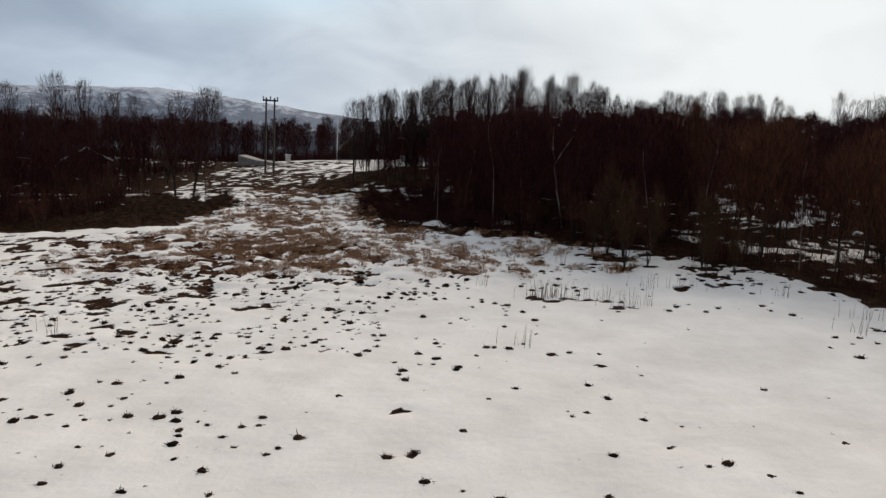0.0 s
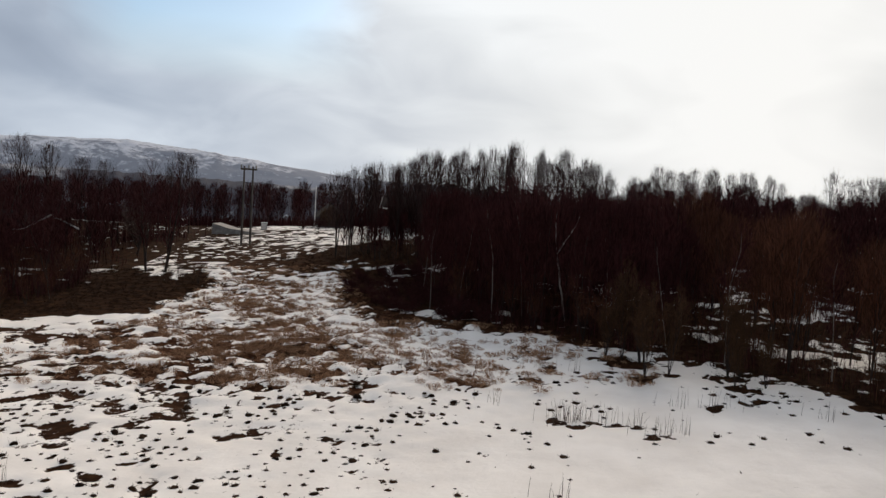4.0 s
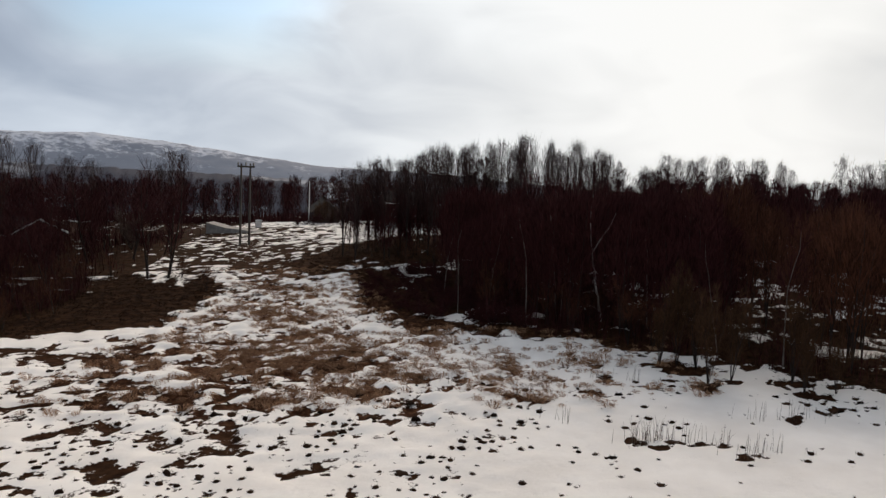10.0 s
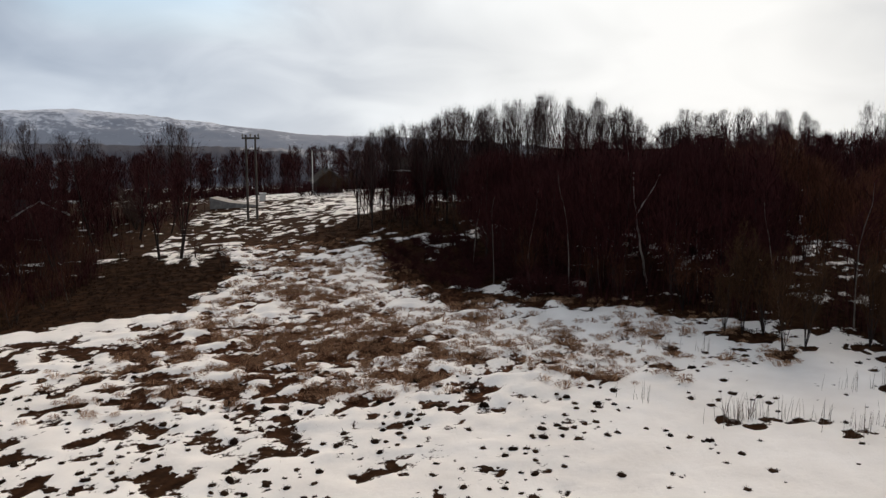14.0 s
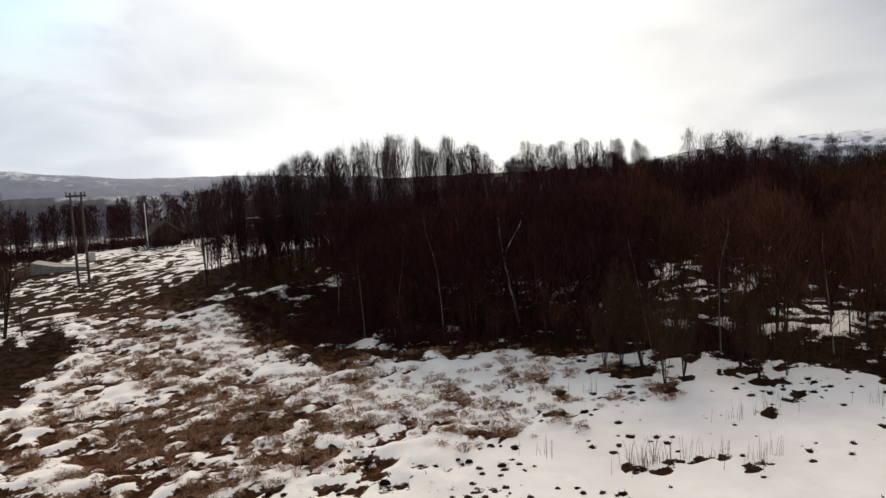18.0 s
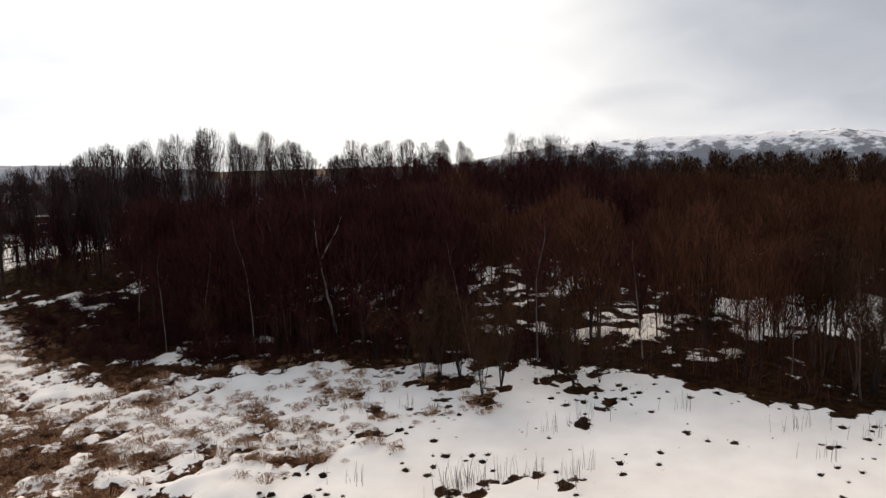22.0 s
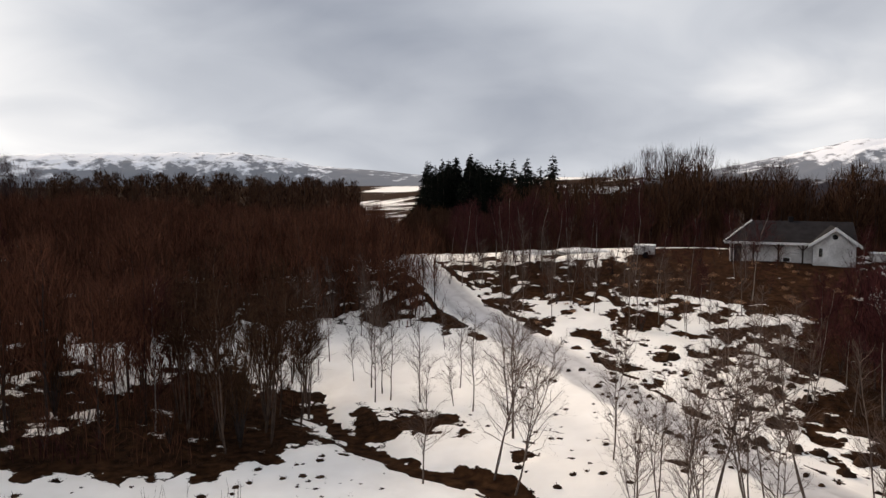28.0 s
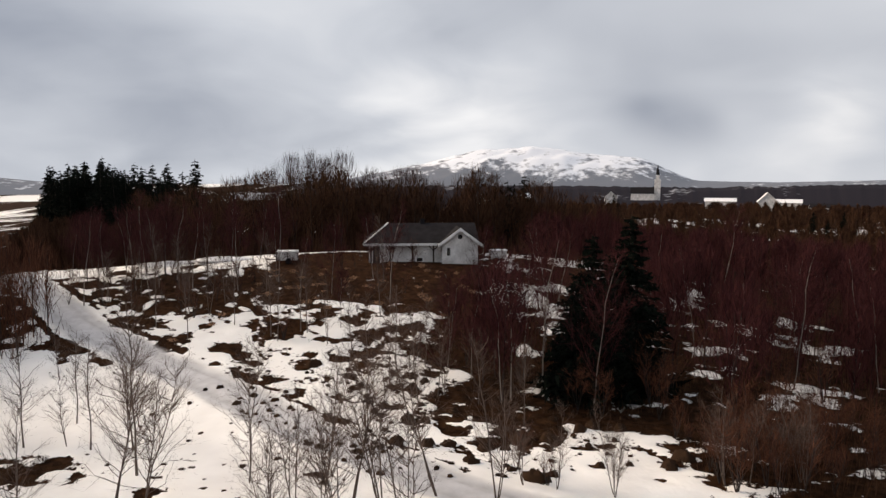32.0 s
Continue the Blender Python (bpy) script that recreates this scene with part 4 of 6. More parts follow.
# the wood's front: pale trunks and dark ones, with shrubs under them
FRONT = [(-1, 92), (-1, 80), (0.5, 72.5), (5, 68.5), (9.5, 66), (12, 63), (16, 60.5), (21, 57), (25, 53), (27, 47), (28, 43.5),
         (33, 46), (37, 49), (34, 60), (26, 70), (10, 84), (2, 96)]


def front_density(x, y):
    return np.clip(1 - bump(x, y, 33, 64, 5, 7, 0.4) - 0.45 * np.clip((x - 27) / 3, 0, 1) * np.clip((56 - y) / 4, 0, 1) - 0.55 * lane(x, y), 0.05, 1)


# backlit darkness west of x = 20, sunlit redness east, put into the twig colours
for x, y in scatter(FRONT, 2.55, 1, front_density):
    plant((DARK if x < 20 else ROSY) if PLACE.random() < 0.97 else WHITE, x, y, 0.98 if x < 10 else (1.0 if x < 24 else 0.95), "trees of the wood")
for x, y in [(7.6, 72.7), (2.6, 77), (-0.9, 75), (16.9, 72.8), (24.6, 53.6), (19.2, 57.5), (31, 47.5), (-1.5, 84), (13.5, 68), (7, 71.5), (1.6, 74), (4.2, 70)]:
    plant(WHITE, x, y, 0.86, "trees of the wood")
SHRUB_BAND = [(0, 78), (0, 72), (5, 66.5), (9.5, 65), (11, 62.5), (15, 60.5), (20, 57.5), (24.5, 53.5), (26.5, 47), (28.5, 44),
              (33, 46), (30, 53), (22, 62), (12, 70), (2, 82)]
for x, y in scatter(SHRUB_BAND, 2.5, 2, lambda x, y: np.where(x < 22, 0.95, 0.5) * (1 - 0.8 * lane(x, y))):
    plant(THICKET, x, y, 0.85 if x < 14 else 0.7, "shrubs of the wood")
# low scrub before the wood's end, and thickets on the bank behind it
for x, y in scatter([(-10.5, 92), (-9, 82), (-5, 74), (0, 69.5), (5, 67), (5, 72), (0, 82), (-2, 95), (-8, 97)], 1.75, 36, lambda x, y: np.clip(0.75 + 0.03 * (x + 4), 0.3, 1)):
    plant(SCRUB, x, y, 0.62 + 0.04 * max(x + 6, 0), "low scrub before the wood")
for x, y in scatter([(-13, 112), (-9, 104), (-5, 98), (-1, 90), (3, 92), (2, 110), (-6, 113)], 2.5, 37, lambda x, y: x * 0 + 0.85):
    plant(THICKET, x, y, 0.46 + 0.025 * (x + 10), "shrubs on the bank")


# hedges along the far road, and thickets before the brown house
for x, y in [(-18.8, 150), (-17.2, 149.4), (-15.8, 150.2), (-14.4, 149), (-20.2, 151.6)]:
    plant(HAZEL, x, y, 0.72, "thickets before the brown house")
for x, y in [(-23.6, 150.8), (-22.2, 150.6), (-20.8, 150.9), (-19.4, 150.7), (-18.0, 151), (-16.6, 151), (-15.3, 151.2), (-39, 151.2), (-37.4, 151.6), (-35.8, 151.8), (-34.2, 152.2)]:
    plant(SCRUB, x, y, 1.0, "hedge bushes by the far road")


def skyline_top(x):
    """How high the skyline birches reach over the sea of land, from west to east."""
    return np.interp(x, [-14, -10, -3, 4, 9.5, 18, 24, 29, 33, 40, 46, 52, 70, 95], [14.2, 15.4, 17.3, 18.0, 19.4, 18.4, 16.9, 16.4, 18.7, 18.2, 17.4, 16.0, 16.6, 17.0])


def skyline(poly, gap, seed, low=0.86):
    for x, y in scatter(poly, gap, seed):
        z = ground_z(x, y)
        ob = plant(TALL, x, y, 1.0, "birches along the skyline")
        h = (skyline_top(x) - z) * PLACE.uniform(low, 1.02) / 10.0
        w = PLACE.uniform(0.8, 1.3)
        ob.scale = (w, w, h)


skyline([(-13, 101), (2, 100), (22, 103), (25, 108), (22, 112), (-8, 112), (-13, 107)], 2.6, 8)
skyline([(25, 108), (32, 110), (47, 110), (50, 116), (33, 121), (26, 114)], 2.9, 9)


def far_wood(name, label, poly, gap, seed, height, twigs, twig, mat, keep=None, low=0):
    """Woods that stay far off, joined into one mesh; low: twigs of the undergrowth round each tree."""
    rng = np.random.default_rng(seed)
    twigs, twig = int(0.75 * twigs), 1.16 * twig
    kinds = [broom_birch(rng, height * rng.uniform(0.88, 1.12), rng.uniform(0.3, 0.46) * height, int(rng.integers(1, 3)), twigs, twig, first=0.2, loose=0.42) for _ in range(9)]
    tv, cv = [], []
    for x, y in scatter(poly, gap, seed, keep):
        t, c = kinds[int(rng.integers(9))]
        t = joined(t)
        a, s = rng.uniform(0, 2 * math.pi), rng.uniform(0.84, 1.08)
        m = np.array([[math.cos(a), -math.sin(a), 0], [math.sin(a), math.cos(a), 0], [0, 0, 1]]) * s
        o = np.array([x, y, ground_z(x, y) - 0.1])
        tv.append((t[0] @ m.T + o, t[1]))
        cv.append((c[0] @ m.T + o, c[1]))
        if low:
            p = o + rng.normal(0, gap * 0.5, (low, 3)) * (1, 1, 0)
            q = p + rng.normal(0, 0.45, (low, 3)) + np.stack([np.zeros(low), np.zeros(low), rng.uniform(0.6, 3.2, low)], 1)
            cv.append(slivers(p, q, twig * 1.6 * rng.uniform(0.6, 1.4, low), rng))
    ob = thing(name, label, "woods", kind="stuff")
    part_np("trunks", joined(tv), M_DARKBARK, ob)
    part_np("crowns", joined(cv), mat, ob)
    return ob


far_wood("woods", "taller leafless birches over the ridge", [(54, 104), (62, 101), (80, 106), (82, 118), (66, 122), (54, 114)], 3.0, 10, 9.0, 760, 0.028, M_TWIG_GREY)
far_wood("woods", "dark lower birches under the skyline", [(-12.5, 108), (-8, 102), (3, 96), (3, 108), (-4, 114), (-12, 113)], 2.2, 65, 6.6, 460, 0.036, M_TWIG)
far_wood("woods", "dense leafless birch wood, dark brown", [(3, 98), (10, 84), (26, 70), (34, 62), (46, 74), (58, 112), (40, 118), (14, 112), (3, 106)], 3.0, 51, 7.2, 520, 0.046, M_TWIG,
         lambda x, y: np.clip(1 - bump(x, y, 33, 68, 6, 10, 0.6) - 0.8 * lane(x, y), 0, 1) * np.where((y > 106) & (x < 22), 0.3, 1), low=30)
far_wood("woods", "dense leafless birch wood, reddish brown", [(34, 62), (36, 52), (39, 51), (39.5, 59), (42, 63), (47, 58.5), (53, 61), (60, 60), (84, 66), (102, 92), (96, 112), (58, 112), (46, 74)], 3.1, 58, 5.6, 520, 0.046, M_TWIG_RED,
         lambda x, y: np.clip(1 - 0.8 * lane(x, y), 0, 1), low=40)
far_wood("woods", "leafless reddish birch thicket beside the road", [(52, 61), (55.5, 54.5), (57, 48), (58.2, 40.6), (63, 44.6), (72, 51.4), (82, 57), (86, 66), (60, 66)], 2.0, 52, 6.5, 440, 0.03, M_TWIG_RED, low=10)
far_wood("woods", "leafless wood behind the white house", [(85, 0), (85, 20), (85, 30), (93, 47), (112, 36), (122, 20), (120, -20), (100, -14)], 2.6, 53, 8.4, 560, 0.052, M_TWIG_BROWN, low=90)
far_wood("woods", "low leafless wood under the spruces", [(93, 47), (112, 36), (130, 36), (150, 60), (150, 80), (98, 62)], 3.2, 59, 4.6, 460, 0.055, M_TWIG_BROWN, low=70)
far_wood("woods", "leafless wood on the slope by the spruce", [(50, 4), (60, 6), (72, 4), (86, 0), (104, -12), (100, -50), (46, -44), (40, -16), (44, -4)], 3.5, 54, 5.2, 460, 0.032, M_TWIG,
         lambda x, y: np.clip(0.95 - bump(x, y, 52, 0, 4, 3, 0.5) - bump(x, y, 64, 5, 8, 6, 0.7), 0, 1), low=26)
far_wood("woods", "leafless woods of the valley beyond the road", [(100, 66), (150, 84), (200, 100), (230, 150), (150, 200), (96, 116)], 7.0, 63, 8.5, 240, 0.13, M_TWIG_BROWN,
         lambda x, y: np.where(np.abs(np.degrees(np.arctan2(x + 2, y - 19)) - 66) < 1.9, 0.0, 1.0), low=70)
far_wood("woods", "leafless trees between the far houses", [(110, -10), (160, -10), (250, -20), (260, -180), (160, -130), (100, -70)], 6.0, 60, 3.8, 240, 0.09, M_TWIG_BROWN, low=30)
far_wood("woods", "leafless trees round the village houses", [(250, -20), (480, -30), (500, -300), (400, -330), (250, -180)], 11.0, 62, 4.6, 200, 0.2, M_TWIG_BROWN, low=40)
far_wood("woods", "dark leafless trees along the edge of the field", [(-66, 76), (-44, 77), (-40, 84), (-40, 92), (-66, 94)], 4.4, 64, 6.8, 640, 0.042, M_TWIG, low=50)
far_wood("woods", "leafless trees round the red house", [(-68, 94), (-44, 95), (-39, 103), (-41, 112), (-68, 112)], 4.6, 66, 6.4, 560, 0.042, M_TWIG, low=60)
far_wood("woods", "leafless trees beyond the field", [(-130, 116), (-70, 112), (-48, 114), (-40, 121), (-38, 129), (-62, 140), (-130, 144)], 4.4, 55, 9.0, 480, 0.055, M_TWIG, low=60)
far_wood("woods", "leafless trees behind the far snowy road", [(-140, 190), (-60, 178), (-30, 172), (-12, 170), (16, 160), (22, 178), (-10, 196), (-140, 214)], 4.2, 56, 8.8, 400, 0.075, M_TWIG, low=90)

def undergrowth(label, poly, density, seed, low, high, width, mat, keep=None):
    """Countless thin stems and twigs of brushwood, as one mesh."""
    rng = np.random.default_rng(seed)
    xs, ys = [p[0] for p in poly], [p[1] for p in poly]
    n = int(density * (max(xs) - min(xs)) * (max(ys) - min(ys)))
    x, y = rng.uniform(min(xs), max(xs), n), rng.uniform(min(ys), max(ys), n)
    ok = inside(x, y, list(poly)) & (fbm(x, y, 3.0, 2, 5) + rng.uniform(-0.25, 0.25, n) > 0.42)
    if keep is not None:
        ok &= rng.random(n) < keep(x, y)
    x, y = x[ok], y[ok]
    n = len(x)
    h = low + (high - low) * rng.random(n) ** 1.6
    a = np.stack([x, y, ground_height(x, y) - 0.05], 1)
    b = a + np.stack([rng.normal(0, 0.12, n) * h, rng.normal(0, 0.12, n) * h, h], 1)
    mid = a + (b - a) * rng.uniform(0.2, 0.7, (n, 1))
    tip = mid + (b - a) * 0.4 + rng.normal(0, 0.3, (n, 3)) * h[:, None] * (1, 1, 0.4)
    w = width * rng.uniform(0.6, 1.5, n)
    ob = new("undergrowth", mesh_np("undergrowth", *joined([slivers(a, b, w, rng), slivers(mid, tip, w * 0.7, rng)]), mat))
    return tagged(ob, label, "undergrowth", kind="stuff")


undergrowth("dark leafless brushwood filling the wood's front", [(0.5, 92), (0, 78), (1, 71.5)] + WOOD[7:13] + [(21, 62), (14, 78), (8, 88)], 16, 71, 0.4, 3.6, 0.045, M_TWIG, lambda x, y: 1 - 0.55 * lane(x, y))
# redder brushwood here too, its sunlit look painted into the twig tone
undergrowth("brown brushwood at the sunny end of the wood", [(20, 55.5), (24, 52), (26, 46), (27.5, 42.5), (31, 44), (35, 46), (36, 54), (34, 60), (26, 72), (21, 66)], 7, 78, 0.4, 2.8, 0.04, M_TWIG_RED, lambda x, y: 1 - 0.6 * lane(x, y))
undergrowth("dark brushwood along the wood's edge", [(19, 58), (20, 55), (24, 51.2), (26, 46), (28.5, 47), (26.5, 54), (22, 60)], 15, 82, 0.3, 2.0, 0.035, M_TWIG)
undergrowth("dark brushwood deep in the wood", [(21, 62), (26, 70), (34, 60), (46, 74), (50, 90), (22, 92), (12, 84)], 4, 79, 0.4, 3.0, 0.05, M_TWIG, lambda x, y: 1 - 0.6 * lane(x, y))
undergrowth("dark brushwood under the trees beyond the field", [(-66, 74), (-42, 73), (-37, 79), (-37, 90), (-39, 94), (-66, 94)], 13, 72, 0.4, 3.0, 0.045, M_TWIG)
undergrowth("reddish brushwood of the thicket beside the road", [(52, 61), (55.5, 54.5), (57, 48), (58.2, 40.4), (63, 44.4), (75, 53), (82, 57), (102, 92), (60, 90), (42, 74), (42, 63), (47, 58.5)], 8, 73, 0.4, 2.6, 0.04, M_TWIG_RED)
undergrowth("brown brushwood between the trees by the stream", [(30, 44), (40, 43), (45, 46), (41, 53), (39.5, 59), (34, 62), (30, 56)], 4, 74, 0.4, 2.6, 0.035, M_TWIG_RED)
undergrowth("brown brushwood on the slope", [(43, 9), (52, 11), (61, 12), (72, 7), (86, 0), (104, -12), (100, -50), (46, -44), (34, -14), (34, -4), (40, 0)], 4.2, 75, 0.3, 2.4, 0.032, M_TWIG_BROWN)
undergrowth("dry brown grass and low brush on the slope", [(43, 9), (52, 11), (61, 12), (66, 2), (62, -16), (44, -20), (34, -14), (34, -4), (40, 0)], 9, 80, 0.15, 0.8, 0.04, M_TWIG_OLIVE)
undergrowth("reddish brushwood below the slope", [(31, -12), (40, -9), (42, 0), (38, 2.5), (34, 4), (31, 3)], 24, 77, 0.3, 2.4, 0.03, M_TWIG_BROWN)
undergrowth("brown brushwood of the wood behind the house", [(85, 0), (85, 30), (93, 47), (130, 50), (150, 60), (122, 20), (120, -20), (100, -14)], 8, 76, 0.8, 5.0, 0.06, M_TWIG_BROWN)

for x, y in [(70, 27), (71, 31), (69, 34), (72, 36), (70, 39), (71, 42), (68, 30), (73, 29), (67, 37), (66, 42), (74, 40), (73, 33.5), (66, 22), (69, 18.5)]:
    plant(WHITE, x, y, 0.72, "young birches before the garden")
for x, y, h in [(100.6, 22.7, 1.4), (105, 29.6, 1.46), (105, 27, 1.5), (108, 25, 1.48), (104, 24.6, 1.36), (106.5, 31.5, 1.3), (100.5, 13, 1.22), (104, 15, 1.26), (103, 18.5, 1.24)]:
    ob = plant(TALL[1:5], x, y, 1.0, "tall trees behind the house")
    ob.scale = (1.55, 1.55, h)
for x, y in scatter(BRUSH_LEFT, 2.9, 3, lambda x, y: np.where(x < -37, 0.75, 0.05)):
    plant(THICKET, x, y, 0.75, "shrubs beyond the field")
for x, y in [(-39.5, 85.5), (-41.5, 88.5), (-43.5, 86), (-48, 91)]:
    plant(BROAD, x, y, 0.8, "trees beyond the field")
for x, y in [(-33.2, 95.2), (-31.0, 95.0), (-48.8, 104.5), (-44, 107), (-39.5, 110), (-55, 105), (-53, 98), (-50, 112), (-36.5, 113)]:
    plant(BROAD, x, y, 1.0, "trees beyond the field")
for x, y, k in [(-61, 131, 1.5), (-56.5, 132, 1.42), (-65, 130, 1.5), (-72, 128, 1.4), (-52, 130, 1.2), (-41.4, 134, 1.22), (-43.5, 136, 1.15), (-39.5, 133, 1.1), (-80, 126, 1.4)]:
    plant(TALL, x, y, k, "tall birches beyond the field")
for x, y in scatter([(41, 11.5), (46, 13), (60, 14), (72, 7), (80, 0), (60, -12), (42, -8), (38, -2), (41, 4)], 3.1, 5, lambda x, y: x * 0 + 0.9):
    plant(THICKET if x > 56 or PLACE.random() < 0.75 else DARK, x, y, 0.8 if x < 56 else 0.6, "shrubs on the slope")
for x, y in [(43.2, 6.2), (45.1, 11.1), (45.5, 10.5), (44.3, -2.4), (46.2, -7.5), (46.5, 14.4), (46.7, 8.4), (49, 9), (52, 7), (56, 6), (50, -10), (53, -4), (46, -13), (55, -12), (58, -2), (61, 4), (51, -15), (60, -9)]:
    plant(WHITE, x, y, 0.8, "birches on the slope")
for x, y in [(57.7, 26), (58.3, 23.9), (47.6, 14.3), (52, 17.1), (52.8, 15.5), (56.9, 25), (64.8, 30.5), (66, 36.3), (65.1, 40), (61, 35), (58, 32), (63, 33), (68, 38),
             (60, 29), (49.5, 16), (54, 20), (50.5, 19), (45, 12.5), (41.5, 10.5), (44.5, 16), (67, 40.3), (62, 32.4), (62.4, 31.3), (72, 30.7), (56.6, 25.4), (57.8, 23.4), (73.9, 40.3), (69.4, 35.2), (72.5, 21.4), (68.2, 17.6), (46.1, 14.8), (60.8, 18), (78, 45.2), (74.8, 38.6),
             (65.5, 33.8), (70.5, 33), (63.5, 37.5), (55.6, 21.8), (51.2, 15.2), (48.4, 17.6), (60, 26.8), (66.5, 27.4)]:
    plant(YOUNG if PLACE.random() < 0.6 else WILLOW, x, y, 0.85, "saplings on the slope")
YOUNG_PLACES = [(47.4, 46.8, 1.0), (42.4, 40, 1.0), (43, 39.2, 0.9), (42.8, 37.1, 1.15), (30.1, 32, 1.0), (37, 29.6, 1.15), (45.9, 35.5, 0.9), (45.5, 41.7, 1.0), (44.4, 40.4, 0.95), (42.3, 34.7, 0.8),
                (50.6, 50.2, 0.9), (53.3, 39.2, 0.7), (41.4, 33.2, 0.9), (40.9, 30.9, 1.0), (57.5, 50.8, 1.0), (57.6, 47.7, 1.0), (47.1, 48.2, 0.8), (49.5, 47, 0.8), (52.5, 45, 0.7), (46.5, 43.5, 0.8), (55, 47, 0.95), (53.5, 50.5, 0.9)]
for x, y, k in YOUNG_PLACES:
    plant(YOUNG, x, y, k, "young birches by the road")
for x, y in [(32.3, 29.3), (35.2, 24.2), (34.6, 20.8), (31.2, 28), (28.8, 22.4), (30, 20), (31, 21.8), (30.6, 18.2), (32.5, 16), (29, 17.5), (31.6, 19.6), (27.4, 20.4), (31.5, 13.6)]:
    plant(SPREADING, x, y, 1.0, "young birches by the road")
for x, y in [(32.5, 8.3), (33.5, 11), (35.6, 12), (33, 3.1), (32.6, 0.8), (34, -1), (36, -3), (38.8, -2.2), (37, 0.5), (35, 1.8)] + scatter([(32, -9), (37, -5), (38.5, 0), (35, 2.5), (32, 2)], 1.5, 21):
    plant(PLACE.choice((WILLOW, THICKET)) if x > 33.4 or y < -1.5 else SPREADING, x, y, 0.62, "bushes below the slope")
for x, y in [(34.1, 3.0), (35.9, 0.5), (37.1, -1.6), (35.4, -1.8), (32.1, 3.0), (31.8, 1.2), (37.6, -3.6), (38.3, 0.4)]:
    plant(THICKET, x, y, 0.72, "bushes below the slope")
for x, y in [(32.1, 8.4), (33.0, 10.7), (33.4, 12.1)]:
    plant(SPREADING, x, y, 0.55, "young birches below the slope")
for x, y in scatter(LAWN, 3.0, 18, lambda x, y: x * 0 + 0.7):
    plant(THICKET if PLACE.random() < 0.5 else WILLOW, x, y, 0.42, "shrubs before the house")
for x, y in scatter([(31.5, 4), (36, 3), (39, 3), (40, -4), (36.5, -7), (31.5, -6)], 1.5, 22, lambda x, y: x * 0 + 0.9):
    plant(PLACE.choice((WILLOW, THICKET)), x, y, 0.6, "bushes below the slope")
for x, y in scatter([(70, 36), (74, 34), (80, 44), (78, 49), (72, 48)], 2.8, 23):
    plant(PLACE.choice((DARK, WHITE)), x, y, 0.62, "small trees before the garden")
for x, y in scatter(BANK_TOP, 2.6, 19, lambda x, y: x * 0 + 0.8):
    plant(THICKET, x, y, 0.5, "shrubs before the garden")
for x, y in scatter(ALDER_BANK, 2.5, 7, lambda x, y: np.where(x < 42, 0.95, 0.5)):
    plant(ALDER, x, y, 1.0, "alders by the stream")
for x, y in scatter(ALDER_BANK, 5.0, 20):
    plant(THICKET, x, y, 0.6, "shrubs by the stream")
for x, y in [(12.1, 57.7), (11, 57.9), (13.2, 57.2), (18, 54), (18.6, 53.6), (14.3, 54.4), (12.5, 53.6), (19.5, 51.8), (17.6, 51.8)]:
    plant(HAZEL, x, y, 0.95 if y > 53 else 0.6, "willows before the wood")
for x, y, k in [(30.9, 42.2, 1.12), (31.4, 42.6, 0.95), (29.9, 53.2, 1.0)]:
    plant(HAZEL, x, y, k, "willows by the stream")


for x, y, k in [(64, 17.2, 0.86), (69.5, 26.8, 0.7), (65.5, 24.6, 0.62), (58.5, 21, 0.55), (67.2, 9.5, 0.7), (54.5, 13.2, 0.66), (49, 12.4, 0.6)]:
    plant(WHITE, x, y, k, "birches on the slope")
plant(THICKET, 73.3, 14.6, 0.5, "shrubs before the house")


def forked_birch():
    """The bright birch with two stems that stands before the dark wood."""
    ob = thing("forked_birch", "bright white leafless birch with a forked trunk", "tree", pose(10.15, 70.5, ground_z(10.15, 70.5) + 0.1, 0, 0, -12))
    low = [(0.3, 0, -0.4), (0.22, 0, 0.5), (0.05, 0.05, 1.3), (-0.08, 0, 2.2), (-0.32, 0.08, 3.0), (-0.4, 0, 3.9), (-0.62, 0.1, 4.8), (-0.68, 0.1, 5.7)]
    part_np("trunk", joined([tube(low, [0.11, 0.1, 0.092, 0.088, 0.08, 0.076, 0.068, 0.064], 8),
                             tube([(-0.68, 0.1, 5.6), (-0.9, 0.1, 6.8), (-1.0, 0.1, 8.4), (-0.95, 0.2, 9.2)], [0.055, 0.045, 0.03, 0.012], 7),
                             tube([(-0.68, 0.1, 5.6), (-0.15, 0, 6.6), (0.6, 0, 7.8), (0.95, -0.1, 8.8)], [0.058, 0.05, 0.036, 0.014], 7)]), M_WHITEBARK, ob, smooth=True)
    rng = np.random.default_rng(77)
    t, c = bare_tree(rng, 4.5, stems=2, limbs=26, twigs=420, spread=0.25, twig=0.022)
    part_np("crown", (c[0] + (-0.3, 0, 5.6), c[1]), M_TWIG, ob)


forked_birch()


def pale_shrub(x, y, s):
    ob = tree_kind("pale_willow", "round dense pale-grey leafless willow", "shrub", 81, M_DARKBARK, M_TWIG_PALE,
                   height=5.5, stems=9, limbs=110, twigs=3200, girth=0.008, first=0.1, spread=0.55, twig=0.03, reach=0.5)
    ob.matrix_basis = pose(x, y, ground_z(x, y)) @ Matrix.Scale(s, 4)


pale_shrub(-42, 117, 1.1)


